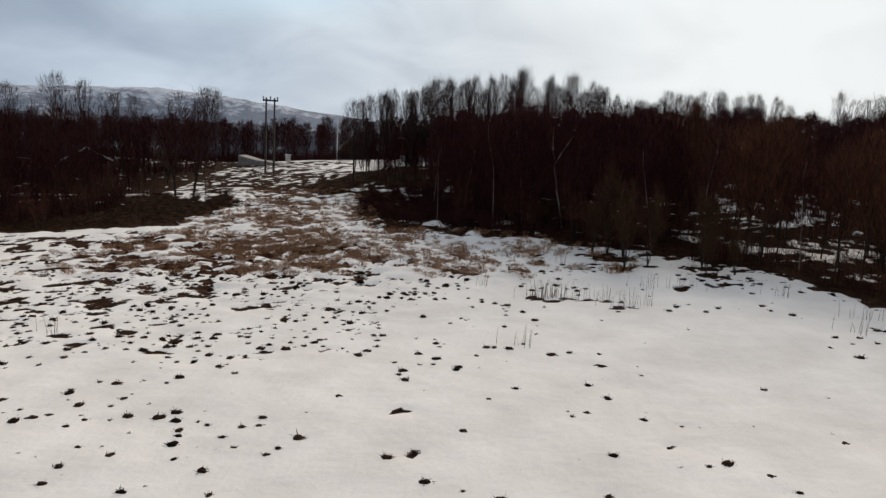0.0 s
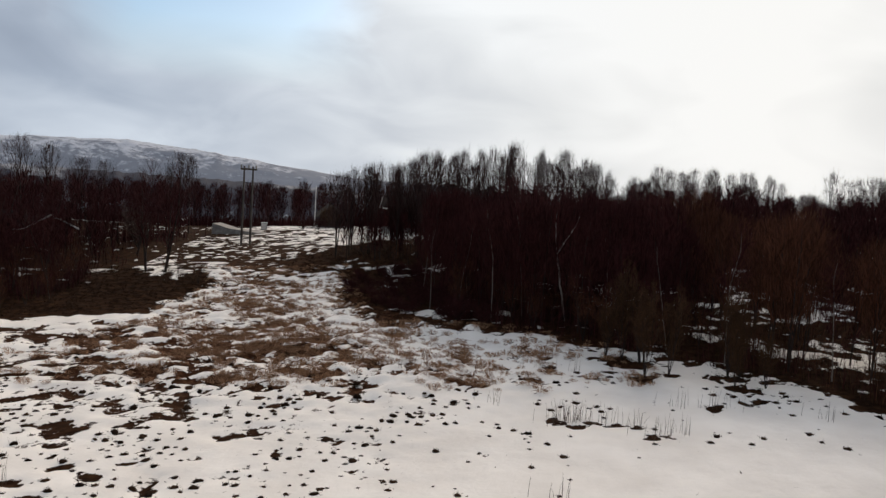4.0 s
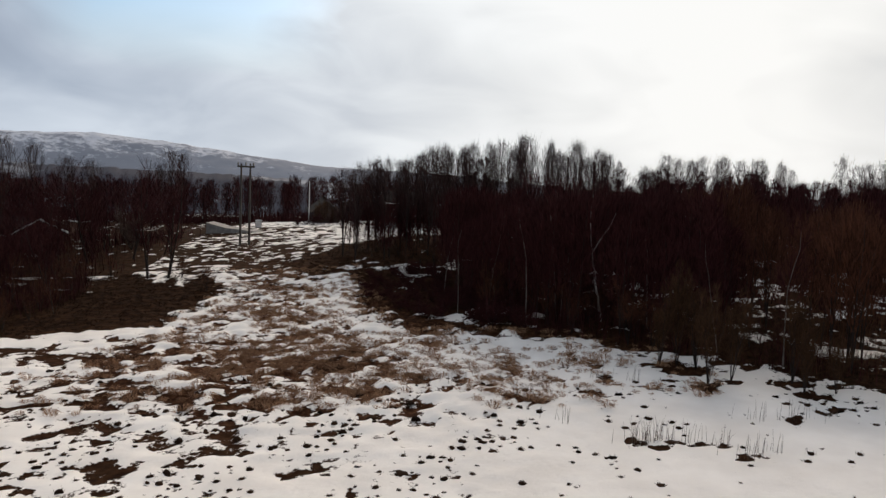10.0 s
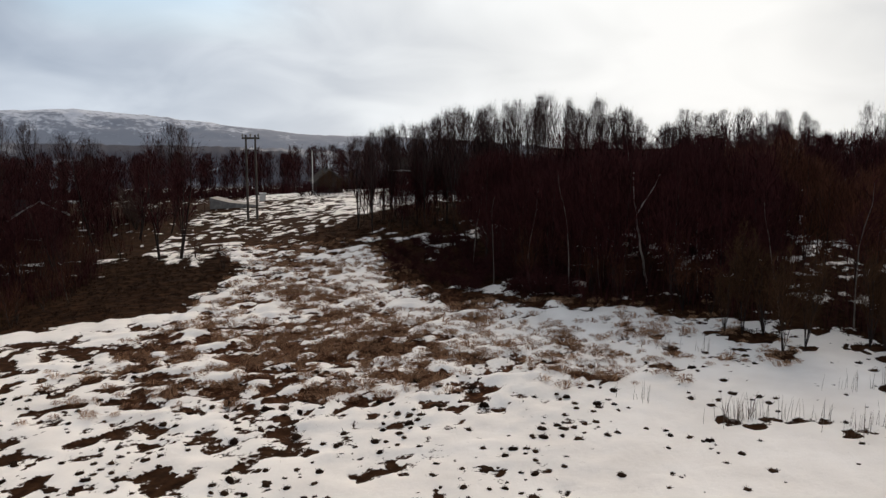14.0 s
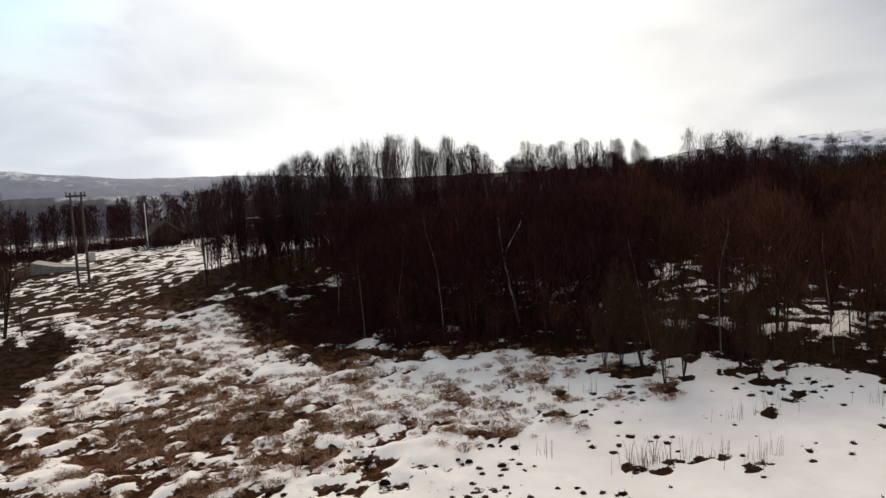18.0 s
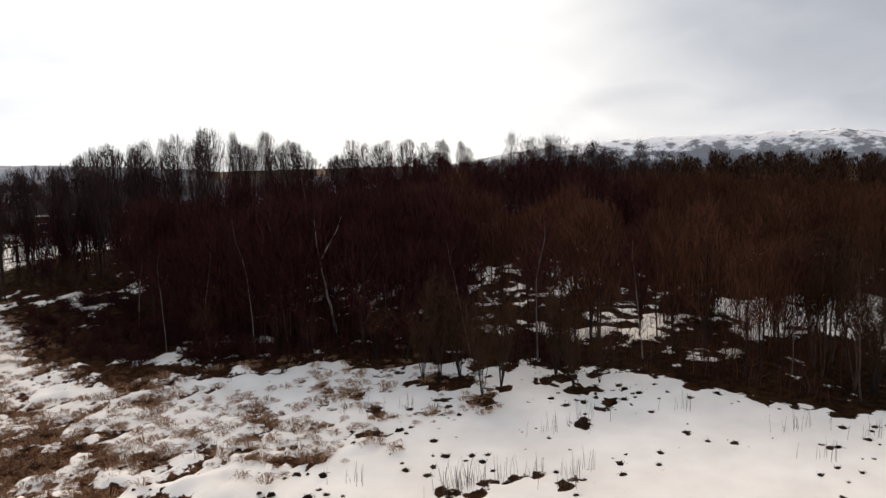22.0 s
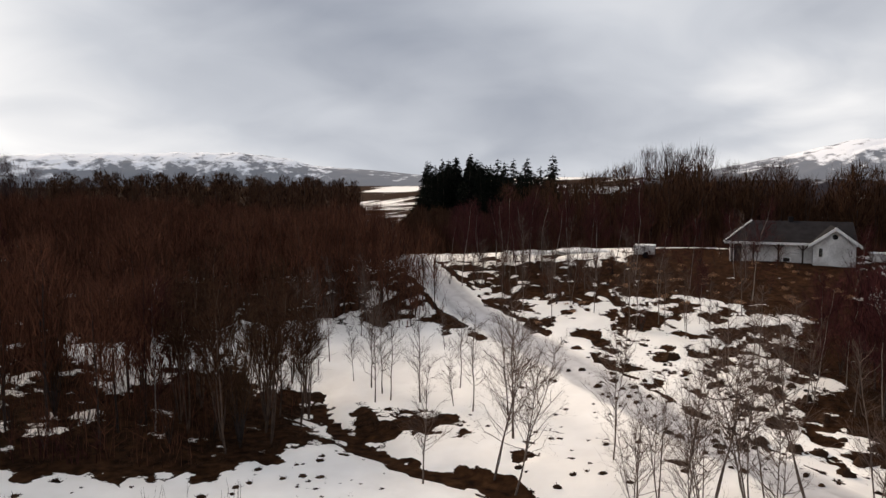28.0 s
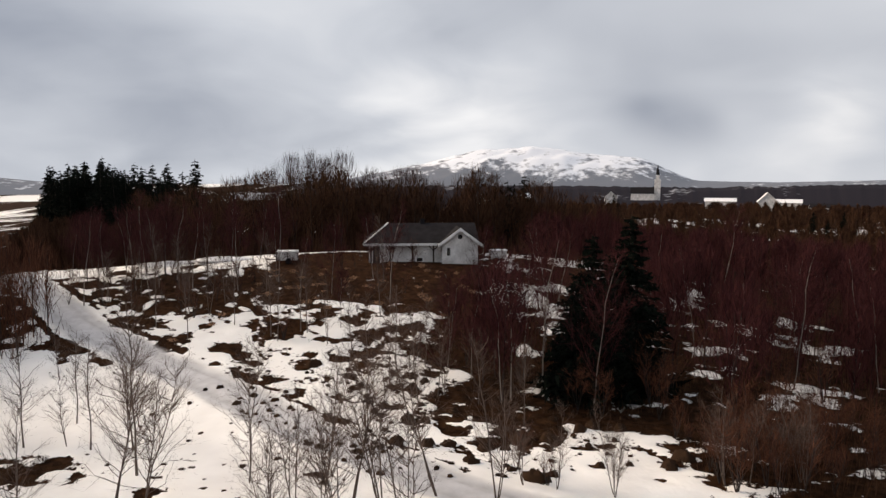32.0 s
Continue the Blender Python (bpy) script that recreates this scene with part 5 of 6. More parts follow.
def spruce(name, label, height, seed, rows=26, girth=0.22, needle=0.17):
    """A spruce: whorls of drooping boughs set with needle sprays."""
    rng = np.random.default_rng(seed)
    u = np.linspace(0, 1, 6)
    t = tube(np.stack([u * 0, u * 0, u * height], 1), 0.016 * height * (1 - u) + 0.01, 6)
    limbs, a, b, wide = [], [], [], []
    for k in range(rows):
        w = 0.06 + 0.92 * k / rows
        n = 7 if w < 0.8 else 5
        for j in range(n):
            az = rng.uniform(0, 2 * math.pi)
            ln = height * girth * (1 - w) ** 0.8 * rng.uniform(0.7, 1.2) + 0.15
            d = np.array([math.cos(az), math.sin(az), 0])
            q = np.linspace(0, 1, 4)[:, None]
            z = w * height + rng.normal(0, 0.015 * height)
            p = np.array([0, 0, z]) + d * ln * q + np.array([0, 0, -0.35 * ln]) * q + np.array([0, 0, 0.18 * ln]) * q ** 3
            limbs.append(tube(p, 0.02 * (1 - q[:, 0]) + 0.006, 3))
            wide.append(np.full(30 if rows > 30 else 15, 0.4 + 0.6 * (1 - w)))
            m = 30 if rows > 30 else 15
            tt = rng.random(m)
            s = np.stack([np.interp(tt, q[:, 0], p[:, c]) for c in range(3)], 1)
            dr = d * 0.7 + rng.normal(0, 0.5, (m, 3)) + np.array([0, 0, -0.25])
            a.append(s)
            b.append(s + dr / np.linalg.norm(dr, axis=1, keepdims=True) * ((0.28 + 0.28 * ln * rng.random(m)) * (0.5 + 0.5 * (1 - w)))[:, None])
    a, b = np.concatenate(a), np.concatenate(b)
    ob = thing(name, label, "tree")
    part_np("trunk", t, M_DARKBARK, ob, smooth=True)
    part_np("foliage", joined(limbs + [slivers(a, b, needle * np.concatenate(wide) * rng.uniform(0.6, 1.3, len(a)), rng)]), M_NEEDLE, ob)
    return ob


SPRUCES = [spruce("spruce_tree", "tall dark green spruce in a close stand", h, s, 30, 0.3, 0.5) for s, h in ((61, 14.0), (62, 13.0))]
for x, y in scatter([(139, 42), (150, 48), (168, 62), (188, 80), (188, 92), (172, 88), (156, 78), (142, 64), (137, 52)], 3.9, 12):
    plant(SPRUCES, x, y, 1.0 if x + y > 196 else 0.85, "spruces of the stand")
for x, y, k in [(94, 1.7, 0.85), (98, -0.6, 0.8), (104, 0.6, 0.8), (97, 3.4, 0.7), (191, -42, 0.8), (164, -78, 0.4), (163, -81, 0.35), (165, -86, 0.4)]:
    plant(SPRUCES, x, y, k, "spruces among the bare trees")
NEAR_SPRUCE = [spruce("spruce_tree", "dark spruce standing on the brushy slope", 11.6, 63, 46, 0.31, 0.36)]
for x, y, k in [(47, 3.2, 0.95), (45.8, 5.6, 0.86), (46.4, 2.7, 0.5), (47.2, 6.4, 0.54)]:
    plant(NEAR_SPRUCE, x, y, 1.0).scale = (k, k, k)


# ---------------------------------------------------------------- buildings and poles
def house(name, label, m, length, depth, wall_h, roof_h, wall_mat, roof_mat, wing=None, windows=(), hip=0.0):
    """A gabled house, or with hip metres of hip at its far end; x is its front's direction outwards (-x), y runs along it. wing: y0, y1 and how far it stands out."""
    ob = thing(name, label, "house", m)
    bm = box(bmesh.new(), 0, depth, 0, length, -0.6, wall_h)
    prism(bm, [(0.15, wall_h), (depth - 0.15, wall_h), (depth / 2, wall_h + roof_h - 0.1)], "y", 0.02, length - 0.02 - hip)
    wall = part("wall", bm, wall_mat, ob)
    part("foundation", box(bmesh.new(), -0.04, depth + 0.04, -0.04, length + 0.04, -0.9, 0.12), M_STONE, ob)
    o = 0.5
    for sgn in (0, 1):
        x0, x1 = (-o, depth / 2) if sgn == 0 else (depth / 2, depth + o)
        z0 = wall_h - o * roof_h / (depth / 2)
        zt = wall_h + roof_h
        pts = [(x0, z0 if sgn == 0 else zt), (x1, zt if sgn == 0 else z0), (x1, (zt if sgn == 0 else z0) + 0.16), (x0, (z0 if sgn == 0 else zt) + 0.16)]
        slope = prism(bmesh.new(), pts, "y", -o, length + o)
        for v in slope.verts:
            if hip and v.co.y > 0 and abs(v.co.x - depth / 2) < 0.01:
                v.co.y -= hip
        part("roof", slope, roof_mat, ob)
    if hip:
        ze, zt = wall_h - o * roof_h / (depth / 2), wall_h + roof_h
        end = bmesh.new()
        lo = [end.verts.new(p) for p in ((-o, length + o, ze), (depth + o, length + o, ze), (depth / 2, length + o - hip, zt))]
        hi = [end.verts.new(v.co + Vector((0, 0, 0.16))) for v in lo]
        end.faces.new(lo[::-1])
        end.faces.new(hi)
        for i in range(3):
            end.faces.new((lo[i], lo[(i + 1) % 3], hi[(i + 1) % 3], hi[i]))
        part("roof", end, roof_mat, ob)
        part_np("hip_board", tube([(-o, length + o, ze + 0.16), (depth / 2, length + o - hip, zt + 0.16)], [0.09, 0.09], 5), M_TRIM, ob)
    part("fascia", box(bmesh.new(), -o - 0.04, -o, -o, length + o, wall_h - o * roof_h / (depth / 2) - 0.05, wall_h - o * roof_h / (depth / 2) + 0.17), M_TRIM, ob)
    part("chimney", box(bmesh.new(), depth / 2 - 0.22, depth / 2 + 0.22, length * 0.45, length * 0.45 + 0.45, wall_h + roof_h - 0.4, wall_h + roof_h + 0.55), M_ROOF, ob)
    if wing:
        y0, y1, out, h = wing
        part("wing_wall", prism(bmesh.new(), [(y0, -0.6), (y1, -0.6), (y1, wall_h), ((y0 + y1) / 2, wall_h + h), (y0, wall_h)], "x", -out, depth / 2), wall_mat, ob)
        ym = (y0 + y1) / 2
        sl = h / ((y1 - y0) / 2)
        for e, s in ((y0 - 0.45, -1), (y1 + 0.45, 1)):
            ze = wall_h - 0.45 * sl
            pts = [(e, ze), (ym, wall_h + h), (ym, wall_h + h + 0.15), (e, ze + 0.15)]
            part("roof", prism(bmesh.new(), pts, "x", -out - 0.4, depth / 2), roof_mat, ob)
            part("bargeboard", prism(bmesh.new(), [(e, ze - 0.12), (ym, wall_h + h - 0.12), (ym, wall_h + h + 0.17), (e, ze + 0.17)], "x", -out - 0.46, -out - 0.4), M_TRIM, ob)
    for e, s in () if hip else ((-o, -1), (length + o, 1)):
        for x0, x1, za, zb in ((-o, depth / 2, wall_h - o * roof_h / (depth / 2), wall_h + roof_h), (depth / 2, depth + o, wall_h + roof_h, wall_h - o * roof_h / (depth / 2))):
            part("bargeboard", prism(bmesh.new(), [(x0, za - 0.08), (x1, zb - 0.08), (x1, zb + 0.18), (x0, za + 0.18)], "y", e, e + 0.05 * s), M_TRIM, ob)
    for y, z, w, h, x in windows:
        win = part("window", box(bmesh.new(), x - 0.05, x + 0.02, y - w / 2, y + w / 2, z, z + h), M_TRIM, ob)
        part("pane", box(bmesh.new(), x - 0.07, x + 0.01, y - w / 2 + 0.08, y + w / 2 - 0.08, z + 0.08, z + h - 0.08), M_GLASS, win)
    return ob


zh = ground_z(74.5, 14)
home = house("house", "white single-storey wooden house with a dark gabled roof", pose(74.5, 8.9, zh - 0.35), 10.0, 6.6, 2.2, 1.5, M_WHITEWALL, M_ROOF, hip=2.4,
      wing=(-0.3, 3.1, 0.6, 1.25), windows=[(7.8, 1.2, 0.6, 0.7, 0), (5.2, 0.3, 0.7, 0.5, 0), (9.3, 0.15, 0.8, 1.8, 0), (2.5, 0.9, 0.45, 0.9, -0.6)])
for y in (3.9, 5.9, 8.0, 9.8):
    part("post", box(bmesh.new(), -0.4, -0.28, y - 0.07, y + 0.07, -0.5, 2.0, 0.01), M_BROWNWALL, home, "dark wooden veranda post")
    for s in (-1, 1):
        part("brace", prism(bmesh.new(), [(y, 1.35), (y + s * 0.5, 1.92), (y + s * 0.5, 2.02), (y, 1.5)], "x", -0.38, -0.3), M_BROWNWALL, home)
bm = bmesh.new()
bmesh.ops.create_cone(bm, segments=20, radius1=0.3, radius2=0.3, depth=0.06, cap_ends=True, matrix=Matrix.Translation((-0.62, 1.4, 2.75)) @ Matrix.Rotation(radians(90), 4, "Y"))
rose = part("round_window", bm, M_TRIM, home, "round white-framed window in the gable")
bm = bmesh.new()
bmesh.ops.create_cone(bm, segments=20, radius1=0.23, radius2=0.23, depth=0.06, cap_ends=True, matrix=Matrix.Translation((-0.64, 1.4, 2.75)) @ Matrix.Rotation(radians(90), 4, "Y"))
part("pane", bm, M_GLASS, rose)
yard = thing("shed", "small white shed beside the house", "shed", pose(77.5, 5.2, ground_z(77.5, 5.2)))
part("wall", box(bmesh.new(), 0, 1.3, 0, 1.6, -0.3, 0.75, 0.02), M_WHITEWALL, yard)
part("roof", box(bmesh.new(), -0.08, 1.38, -0.08, 1.68, 0.75, 0.83, 0.02), M_SNOWROOF, yard)


def snow_bank(x, y, rx, ry, h, seed):
    """A ploughed-up heap of snow."""
    bm = bmesh.new()
    bmesh.ops.create_icosphere(bm, subdivisions=4, radius=1.0)
    for v in bm.verts:
        k = 1 + 0.35 * (noise.noise(v.co * 1.7 + Vector((seed, 0, 0)))) + 0.12 * noise.noise(v.co * 5)
        v.co = Vector((v.co.x * rx * k, v.co.y * ry * k, v.co.z * h * k))
    me = bpy.data.meshes.new("snow_bank")
    bm.to_mesh(me)
    bm.free()
    me.materials.append(M_SNOWROOF)
    me.polygons.foreach_set("use_smooth", [True] * len(me.polygons))
    ob = new("snow_bank", me)
    ob.location = (x, y, ground_z(x, y))
    return tagged(ob, "bank of old ploughed snow by the garden", "snow bank")


def trailer():
    """A box trailer in the garden, on two wheels."""
    ob = thing("trailer", "small white box trailer with snow on its cover", "trailer", pose(75.5, 25.6, ground_z(75.5, 26.4), 0, 0, 4))
    part("body", box(bmesh.new(), 0, 1.3, 0, 2.0, 0.35, 1.1, 0.03), M_WHITEWALL, ob)
    part("snow_cap", box(bmesh.new(), -0.04, 1.34, -0.04, 2.04, 1.1, 1.26, 0.06), M_SNOWROOF, ob)
    for y in (0.02, 1.0, 1.98):
        part("side_post", box(bmesh.new(), -0.05, 0.0, y - 0.04, y + 0.04, 0.3, 1.1), M_POLE, ob)
    part("drawbar", box(bmesh.new(), 0.6, 0.7, 2.0, 3.1, 0.38, 0.46), M_POLE, ob)
    for x in (-0.14, 1.3):
        w = bmesh.new()
        bmesh.ops.create_cone(w, segments=18, radius1=0.3, radius2=0.3, depth=0.14, cap_ends=True, matrix=Matrix.Translation((x + 0.07, 0.9, 0.3)) @ Matrix.Rotation(radians(90), 4, "Y"))
        part("wheel", w, M_ROOF, ob)


trailer()
snow_bank(80, 38, 1.2, 3.5, 0.5, 2)
snow_bank(79, 33, 1.0, 3.0, 0.5, 3)


def far_place(bearing, dist, lift=0.0):
    x, y = math.sin(radians(bearing)) * dist, math.cos(radians(bearing)) * dist + 10
    return x, y, ground_z(x, y) + lift


def far_house(name, label, bearing, dist, turn, length, depth, wall, roof, wmat, rmat, lift=0.0, storeys=1):
    x, y, z = far_place(bearing, dist, lift)
    wins = [(length * (k + 0.5) / 4, 0.9 + 2.6 * s, 1.1, 1.2, 0) for k in range(4) for s in range(storeys)]
    return house(name, label, pose(x, y, z, 0, 0, turn), length, depth, wall, roof, wmat, rmat, windows=wins)


far_house("house", "white two-storey house with a pale gable among bare trees", 97.9, 410, 40, 8, 7, 5.0, 2.6, M_WHITEWALL, M_ROOF, 3.6, 2)
far_house("house", "white house with a snowy roof among bare trees", 100.8, 450, 60, 9, 7, 4.6, 2.4, M_WHITEWALL, M_SNOWROOF, 4.5, 2)
far_house("house", "tall white house with its gable showing", 106.6, 420, 75, 9, 6.0, 6.4, 2.6, M_WHITEWALL, M_ROOF, 2.6, 2)
far_house("house", "low white house beside a pole", 114.7, 430, -25, 15, 7, 4.2, 1.5, M_WHITEWALL, M_SNOWROOF, 2.4)
far_house("house", "white villa with a steep pale gable", 117.3, 440, 65, 10, 9, 4.8, 4.4, M_WHITEWALL, M_SNOWROOF, 2.4, 2)
far_house("house", "long white house with a low roof", 118.9, 450, -30, 18, 8, 4.0, 1.6, M_WHITEWALL, M_SNOWROOF, 2.4)
far_house("house", "brown wooden house at the end of the village", 121.0, 430, -28, 12, 8, 3.4, 2.0, M_BROWNWALL, M_ROOF, 0.4)
far_house("house", "dark house with a low dark roof behind the bare trees", 89.2, 150, -5, 16, 9, 3.2, 1.6, M_BROWNWALL, M_ROOF, 4.5)
far_house("house", "house with snow on its roof beyond the spruces", 81.4, 230, 10, 14, 8, 2.8, 1.6, M_BROWNWALL, M_SNOWROOF, 4)
far_house("house", "dark red house with a dark roof behind bare trees", -28.6, 118, 60, 11, 8, 2.8, 1.8, M_REDWALL, M_ROOF)
brown_house = far_house("house", "brown house with a dim gable by the flagpole", -8.3, 149, 12, 8, 4.8, 2.4, 1.9, M_BROWNWALL, M_ROOF, 0.2)
for ob in brown_house.children_recursive:
    if ob.type == "MESH" and ob.data.materials[0] == M_TRIM:
        ob.data.materials[0] = M_POLE
far_house("house", "broad house with red and white walls behind the birches", 3.2, 122, 88, 15, 9, 3.2, 1.6, M_REDWALL, M_ROOF, 0.4)


def church():
    x, y, z = far_place(109.8, 600, 9.0)
    ob = thing("church", "white church with a slender tower and dark spire", "church", pose(x, y, z, 0, 0, -20) @ Matrix.Scale(1.2, 4))
    part("wall", box(bmesh.new(), -4, 4, 2, 16, -1, 3.2), M_WHITEWALL, ob)
    part("roof", prism(bmesh.new(), [(-4.5, 3.1), (4.5, 3.1), (0, 7)], "y", 2.02, 16.4), M_ROOF, ob)
    part("tower", box(bmesh.new(), -1.7, 1.7, -1.6, 2, -1, 12), M_WHITEWALL, ob)
    part("belfry", box(bmesh.new(), -1.1, 1.1, -0.9, 1.3, 12, 14.5), M_WHITEWALL, ob)
    bm = bmesh.new()
    bmesh.ops.create_cone(bm, segments=8, radius1=1.3, radius2=0.03, depth=6.5, cap_ends=True, matrix=Matrix.Translation((0, 0.2, 17.7)))
    part("spire", bm, M_ROOF, ob)


church()
ramp = thing("loading_ramp", "pale grey concrete ramp beside the far road", "ramp", pose(-36, 134, ground_z(-32, 134), 0, 0, -8))
part("wall", prism(bmesh.new(), [(0, -0.8), (9, -0.8), (9, 0.3), (3, 0.8), (0, 1.5)], "y", 0, 3.5), M_STONE, ramp)


def utility_pole():
    ob = thing("utility_pole", "weathered wooden double utility pole with crossarm and insulators", "utility pole", pose(-27.3, 119.5, ground_z(-27.3, 119.5), 0, 0, 20))
    for x in (-0.62, 0.62):
        part_np("post", tube([(x, 0, -0.5), (x, 0, 4), (x, 0, 11.4)], [0.17, 0.16, 0.12], 10), M_POLE, ob, smooth=True)
    part("crossarm", box(bmesh.new(), -1.15, 1.15, -0.08, 0.08, 10.85, 11.1, 0.02), M_POLE, ob)
    part("crossarm", box(bmesh.new(), -1.15, 1.15, -0.3, -0.16, 10.85, 11.1, 0.02), M_POLE, ob)
    for x in (-1.05, 0, 1.05):
        part_np("insulator", tube([(x, 0, 11.1), (x, 0, 11.3), (x, 0, 11.5), (x, 0, 11.6)], [0.06, 0.13, 0.1, 0.03], 8), M_STONE, ob)
    return ob


utility_pole()
cabinet = thing("utility_cabinet", "small pale metal utility cabinet by the far road", "cabinet", pose(-29.3, 142.9, ground_z(-29.3, 142.9), 0, 0, 8))
part("body", box(bmesh.new(), -0.5, 0.5, -0.3, 0.3, 0.0, 1.25, 0.02), M_STONE, cabinet)
part("lid", box(bmesh.new(), -0.56, 0.56, -0.36, 0.36, 1.25, 1.35, 0.02), M_SNOWROOF, cabinet)
part("door", box(bmesh.new(), -0.42, 0.42, -0.33, -0.302, 0.12, 1.15, 0.01), M_TRIM, cabinet)
flag = thing("flagpole", "thin white flagpole in the snow", "flagpole", pose(-22, 154, ground_z(-22, 154)))
part_np("mast", tube([(0, 0, -0.5), (0, 0, 4), (0, 0, 8)], [0.09, 0.08, 0.05], 8), M_TRIM, flag, smooth=True)


# ---------------------------------------------------------------- grass, tussocks and shoots
def tussock_shape(seed, r, h, blades):
    """A low dark mound with wet grass hanging over it."""
    rng = np.random.default_rng(seed)
    k, rings = (13, 4) if blades == 0 else (9, 3)
    v, f = [(0, 0, h)], []
    wob = rng.uniform(0.6, 1.35, k) if blades == 0 else rng.uniform(0.75, 1.25, k)
    for j in range(1, rings + 1):
        u = j / rings
        for i in range(k):
            a = 2 * math.pi * i / k
            v.append((math.cos(a) * r * u * wob[i], math.sin(a) * r * u * wob[i], (h * (1 - u * u) + 0.3 * h * rng.uniform(-1, 1)) * (j < rings) - 0.05 * (j == rings)))
    for i in range(k):
        f.append((0, 1 + i, 1 + (i + 1) % k))
        for j in range(rings - 1):
            p, q = 1 + j * k + i, 1 + j * k + (i + 1) % k
            f += [(p, p + k, q + k), (p, q + k, q)]
    if blades == 0:
        return np.array(v, float), np.array(f)
    a = rng.uniform(0, 2 * math.pi, blades)
    d = r * np.sqrt(rng.random(blades)) * 0.9
    s = np.stack([np.cos(a) * d, np.sin(a) * d, h * (1 - (d / r) ** 2)], 1)
    e = s + np.stack([np.cos(a) * 0.06, np.sin(a) * 0.06, rng.uniform(0.02, 0.08, blades)], 1) + rng.normal(0, 0.05, (blades, 3))
    return joined([(np.array(v, float), np.array(f)), slivers(s, e, 0.03 * rng.uniform(0.6, 1.4, blades), rng)])


TUSSOCKS = []
for seed, r, h in ((1, 0.24, 0.13), (2, 0.3, 0.15), (3, 0.2, 0.1), (4, 0.36, 0.16)):
    o = new("tussock", mesh_np("tussock", *tussock_shape(seed, r, h, 0), M_TUSSOCK))
    TUSSOCKS.append(tagged(o, "dark wet grass tussock standing out of the snow", "tussock", "tussocks in the field"))


def lump_density(x, y):
    d = 0.26 + 0.62 * np.clip((-x - 3) / 12, 0, 1) * np.clip((y - 27) / 10, 0, 1) + bump(x, y, -3, 46, 6, 6, 0.35)
    d = d * np.clip((64 - y) / 10, 0, 1) * (1 - 0.5 * np.clip((x - 2) / 4, 0, 1))
    d = d + bump(x, y, 27, 36, 3, 4, 0.3) + bump(x, y, 14, 49, 6, 4, 0.34) + bump(x, y, 47, 18, 7, 6, 0.35) + bump(x, y, 40, 12, 4, 5, 0.4)
    clump = fbm(x, y, 3.5, 2, 2)
    return np.where(cover(x, y) > 0.05, d * np.clip((clump - 0.3) * 4, 0.1, 2.2), 0)


spots = scatter([(-32, 20), (22, 20), (30, 34), (36, 4), (56, 10), (56, 26), (30, 44), (22, 50), (-6, 62), (-32, 66)], 0.72, 14, lump_density)
random.Random(3).shuffle(spots)
spots = [(8.5, 26), (9.1, 25.9), (11, 26), (-0.3, 31.8), (2.7, 37.7), (4.1, 35), (2.9, 32.7), (-3.1, 30.1), (-4.6, 26.4), (-3.7, 28.1), (3, 26.7), (4.5, 23),
         (8.5, 21.4), (0.9, 25), (-12.3, 25.8), (-15.1, 26), (-16.1, 33.2), (-13.4, 25.8), (5.2, 30.3), (6.9, 32.4), (-5, 37.4), (-7.6, 49.1), (-10.1, 45.2), (-2.4, 42.3), (8.4, 54.5)] + spots
near_spots, rest = spots[:262], spots[262:]
for n, (x, y) in enumerate(near_spots):
    m = pose(x, y, ground_z(x, y) + 0.05, 0, 0, PLACE.uniform(0, 360))
    o = TUSSOCKS[n] if n < 4 else copy_thing(TUSSOCKS[n % 4], m)
    o.matrix_basis = m
    s = PLACE.uniform(0.32, 0.95)
    o.scale = (s * PLACE.uniform(0.8, 1.4), s * PLACE.uniform(0.8, 1.3), 0.7 * s)


# rounder, taller lumps along the foot of the brushy slope
LUMPS = [(42.3, 8.7), (40.5, 7.7), (35.4, 12.3), (34.2, 11.4), (34.8, 10.5), (35.7, 8), (35.6, 6.6), (35.2, 4.8), (42.8, 16.7), (42.1, 15.8), (44.7, 15.9), (38.8, 14.9), (36.3, 14.1),
         (38.3, 13.1), (38.2, 12.1), (39.3, 11.1), (47.7, 16.2), (44.8, 18), (44, 18.6), (49.4, 16.3), (51.8, 14.4), (38.6, 16), (37.5, 5.4), (36.4, 3.6), (41.1, 6.8), (40.5, 5.5),
         (40.8, 18.1), (38.9, 17.5), (46.8, 14.7), (43.8, 14.1), (41.2, 13.5), (52.1, 22.5), (49.5, 24.9), (50.6, 27.3), (48.6, 15.4), (39.5, 9.6)]
for n, (x, y) in enumerate(LUMPS):
    o = copy_thing(TUSSOCKS[n % 4], pose(x, y, ground_z(x, y) + 0.03, 0, 0, PLACE.uniform(0, 360)))
    s = PLACE.uniform(1.0, 1.7)
    o.scale = (s * PLACE.uniform(0.9, 1.3), s, s * PLACE.uniform(1.3, 1.9))
    o["group"] = "lumps on the slope"


def strewn(name, label, category, shapes, places, mat, lift=0.05, smin=0.4, smax=1.35):
    """Countless small plants as one mesh."""
    rng = np.random.default_rng(5)
    out = []
    for x, y in places:
        v, f = shapes[int(rng.integers(len(shapes)))]
        a, s = rng.uniform(0, 2 * math.pi), rng.uniform(smin, smax)
        m = np.array([[math.cos(a), -math.sin(a), 0], [math.sin(a), math.cos(a), 0], [0, 0, 1]]) * s
        out.append((v @ m.T + (x, y, ground_z(x, y) + lift), f))
    ob = new(name, mesh_np(name, *joined(out), mat))
    return tagged(ob, label, category, kind="stuff")


strewn("tussocks", "many dark wet tussocks scattered over the snow", "tussocks", [tussock_shape(s, 0.26, 0.13, 20) for s in range(20, 26)], rest, M_TUSSOCK, smin=0.3, smax=1.1)


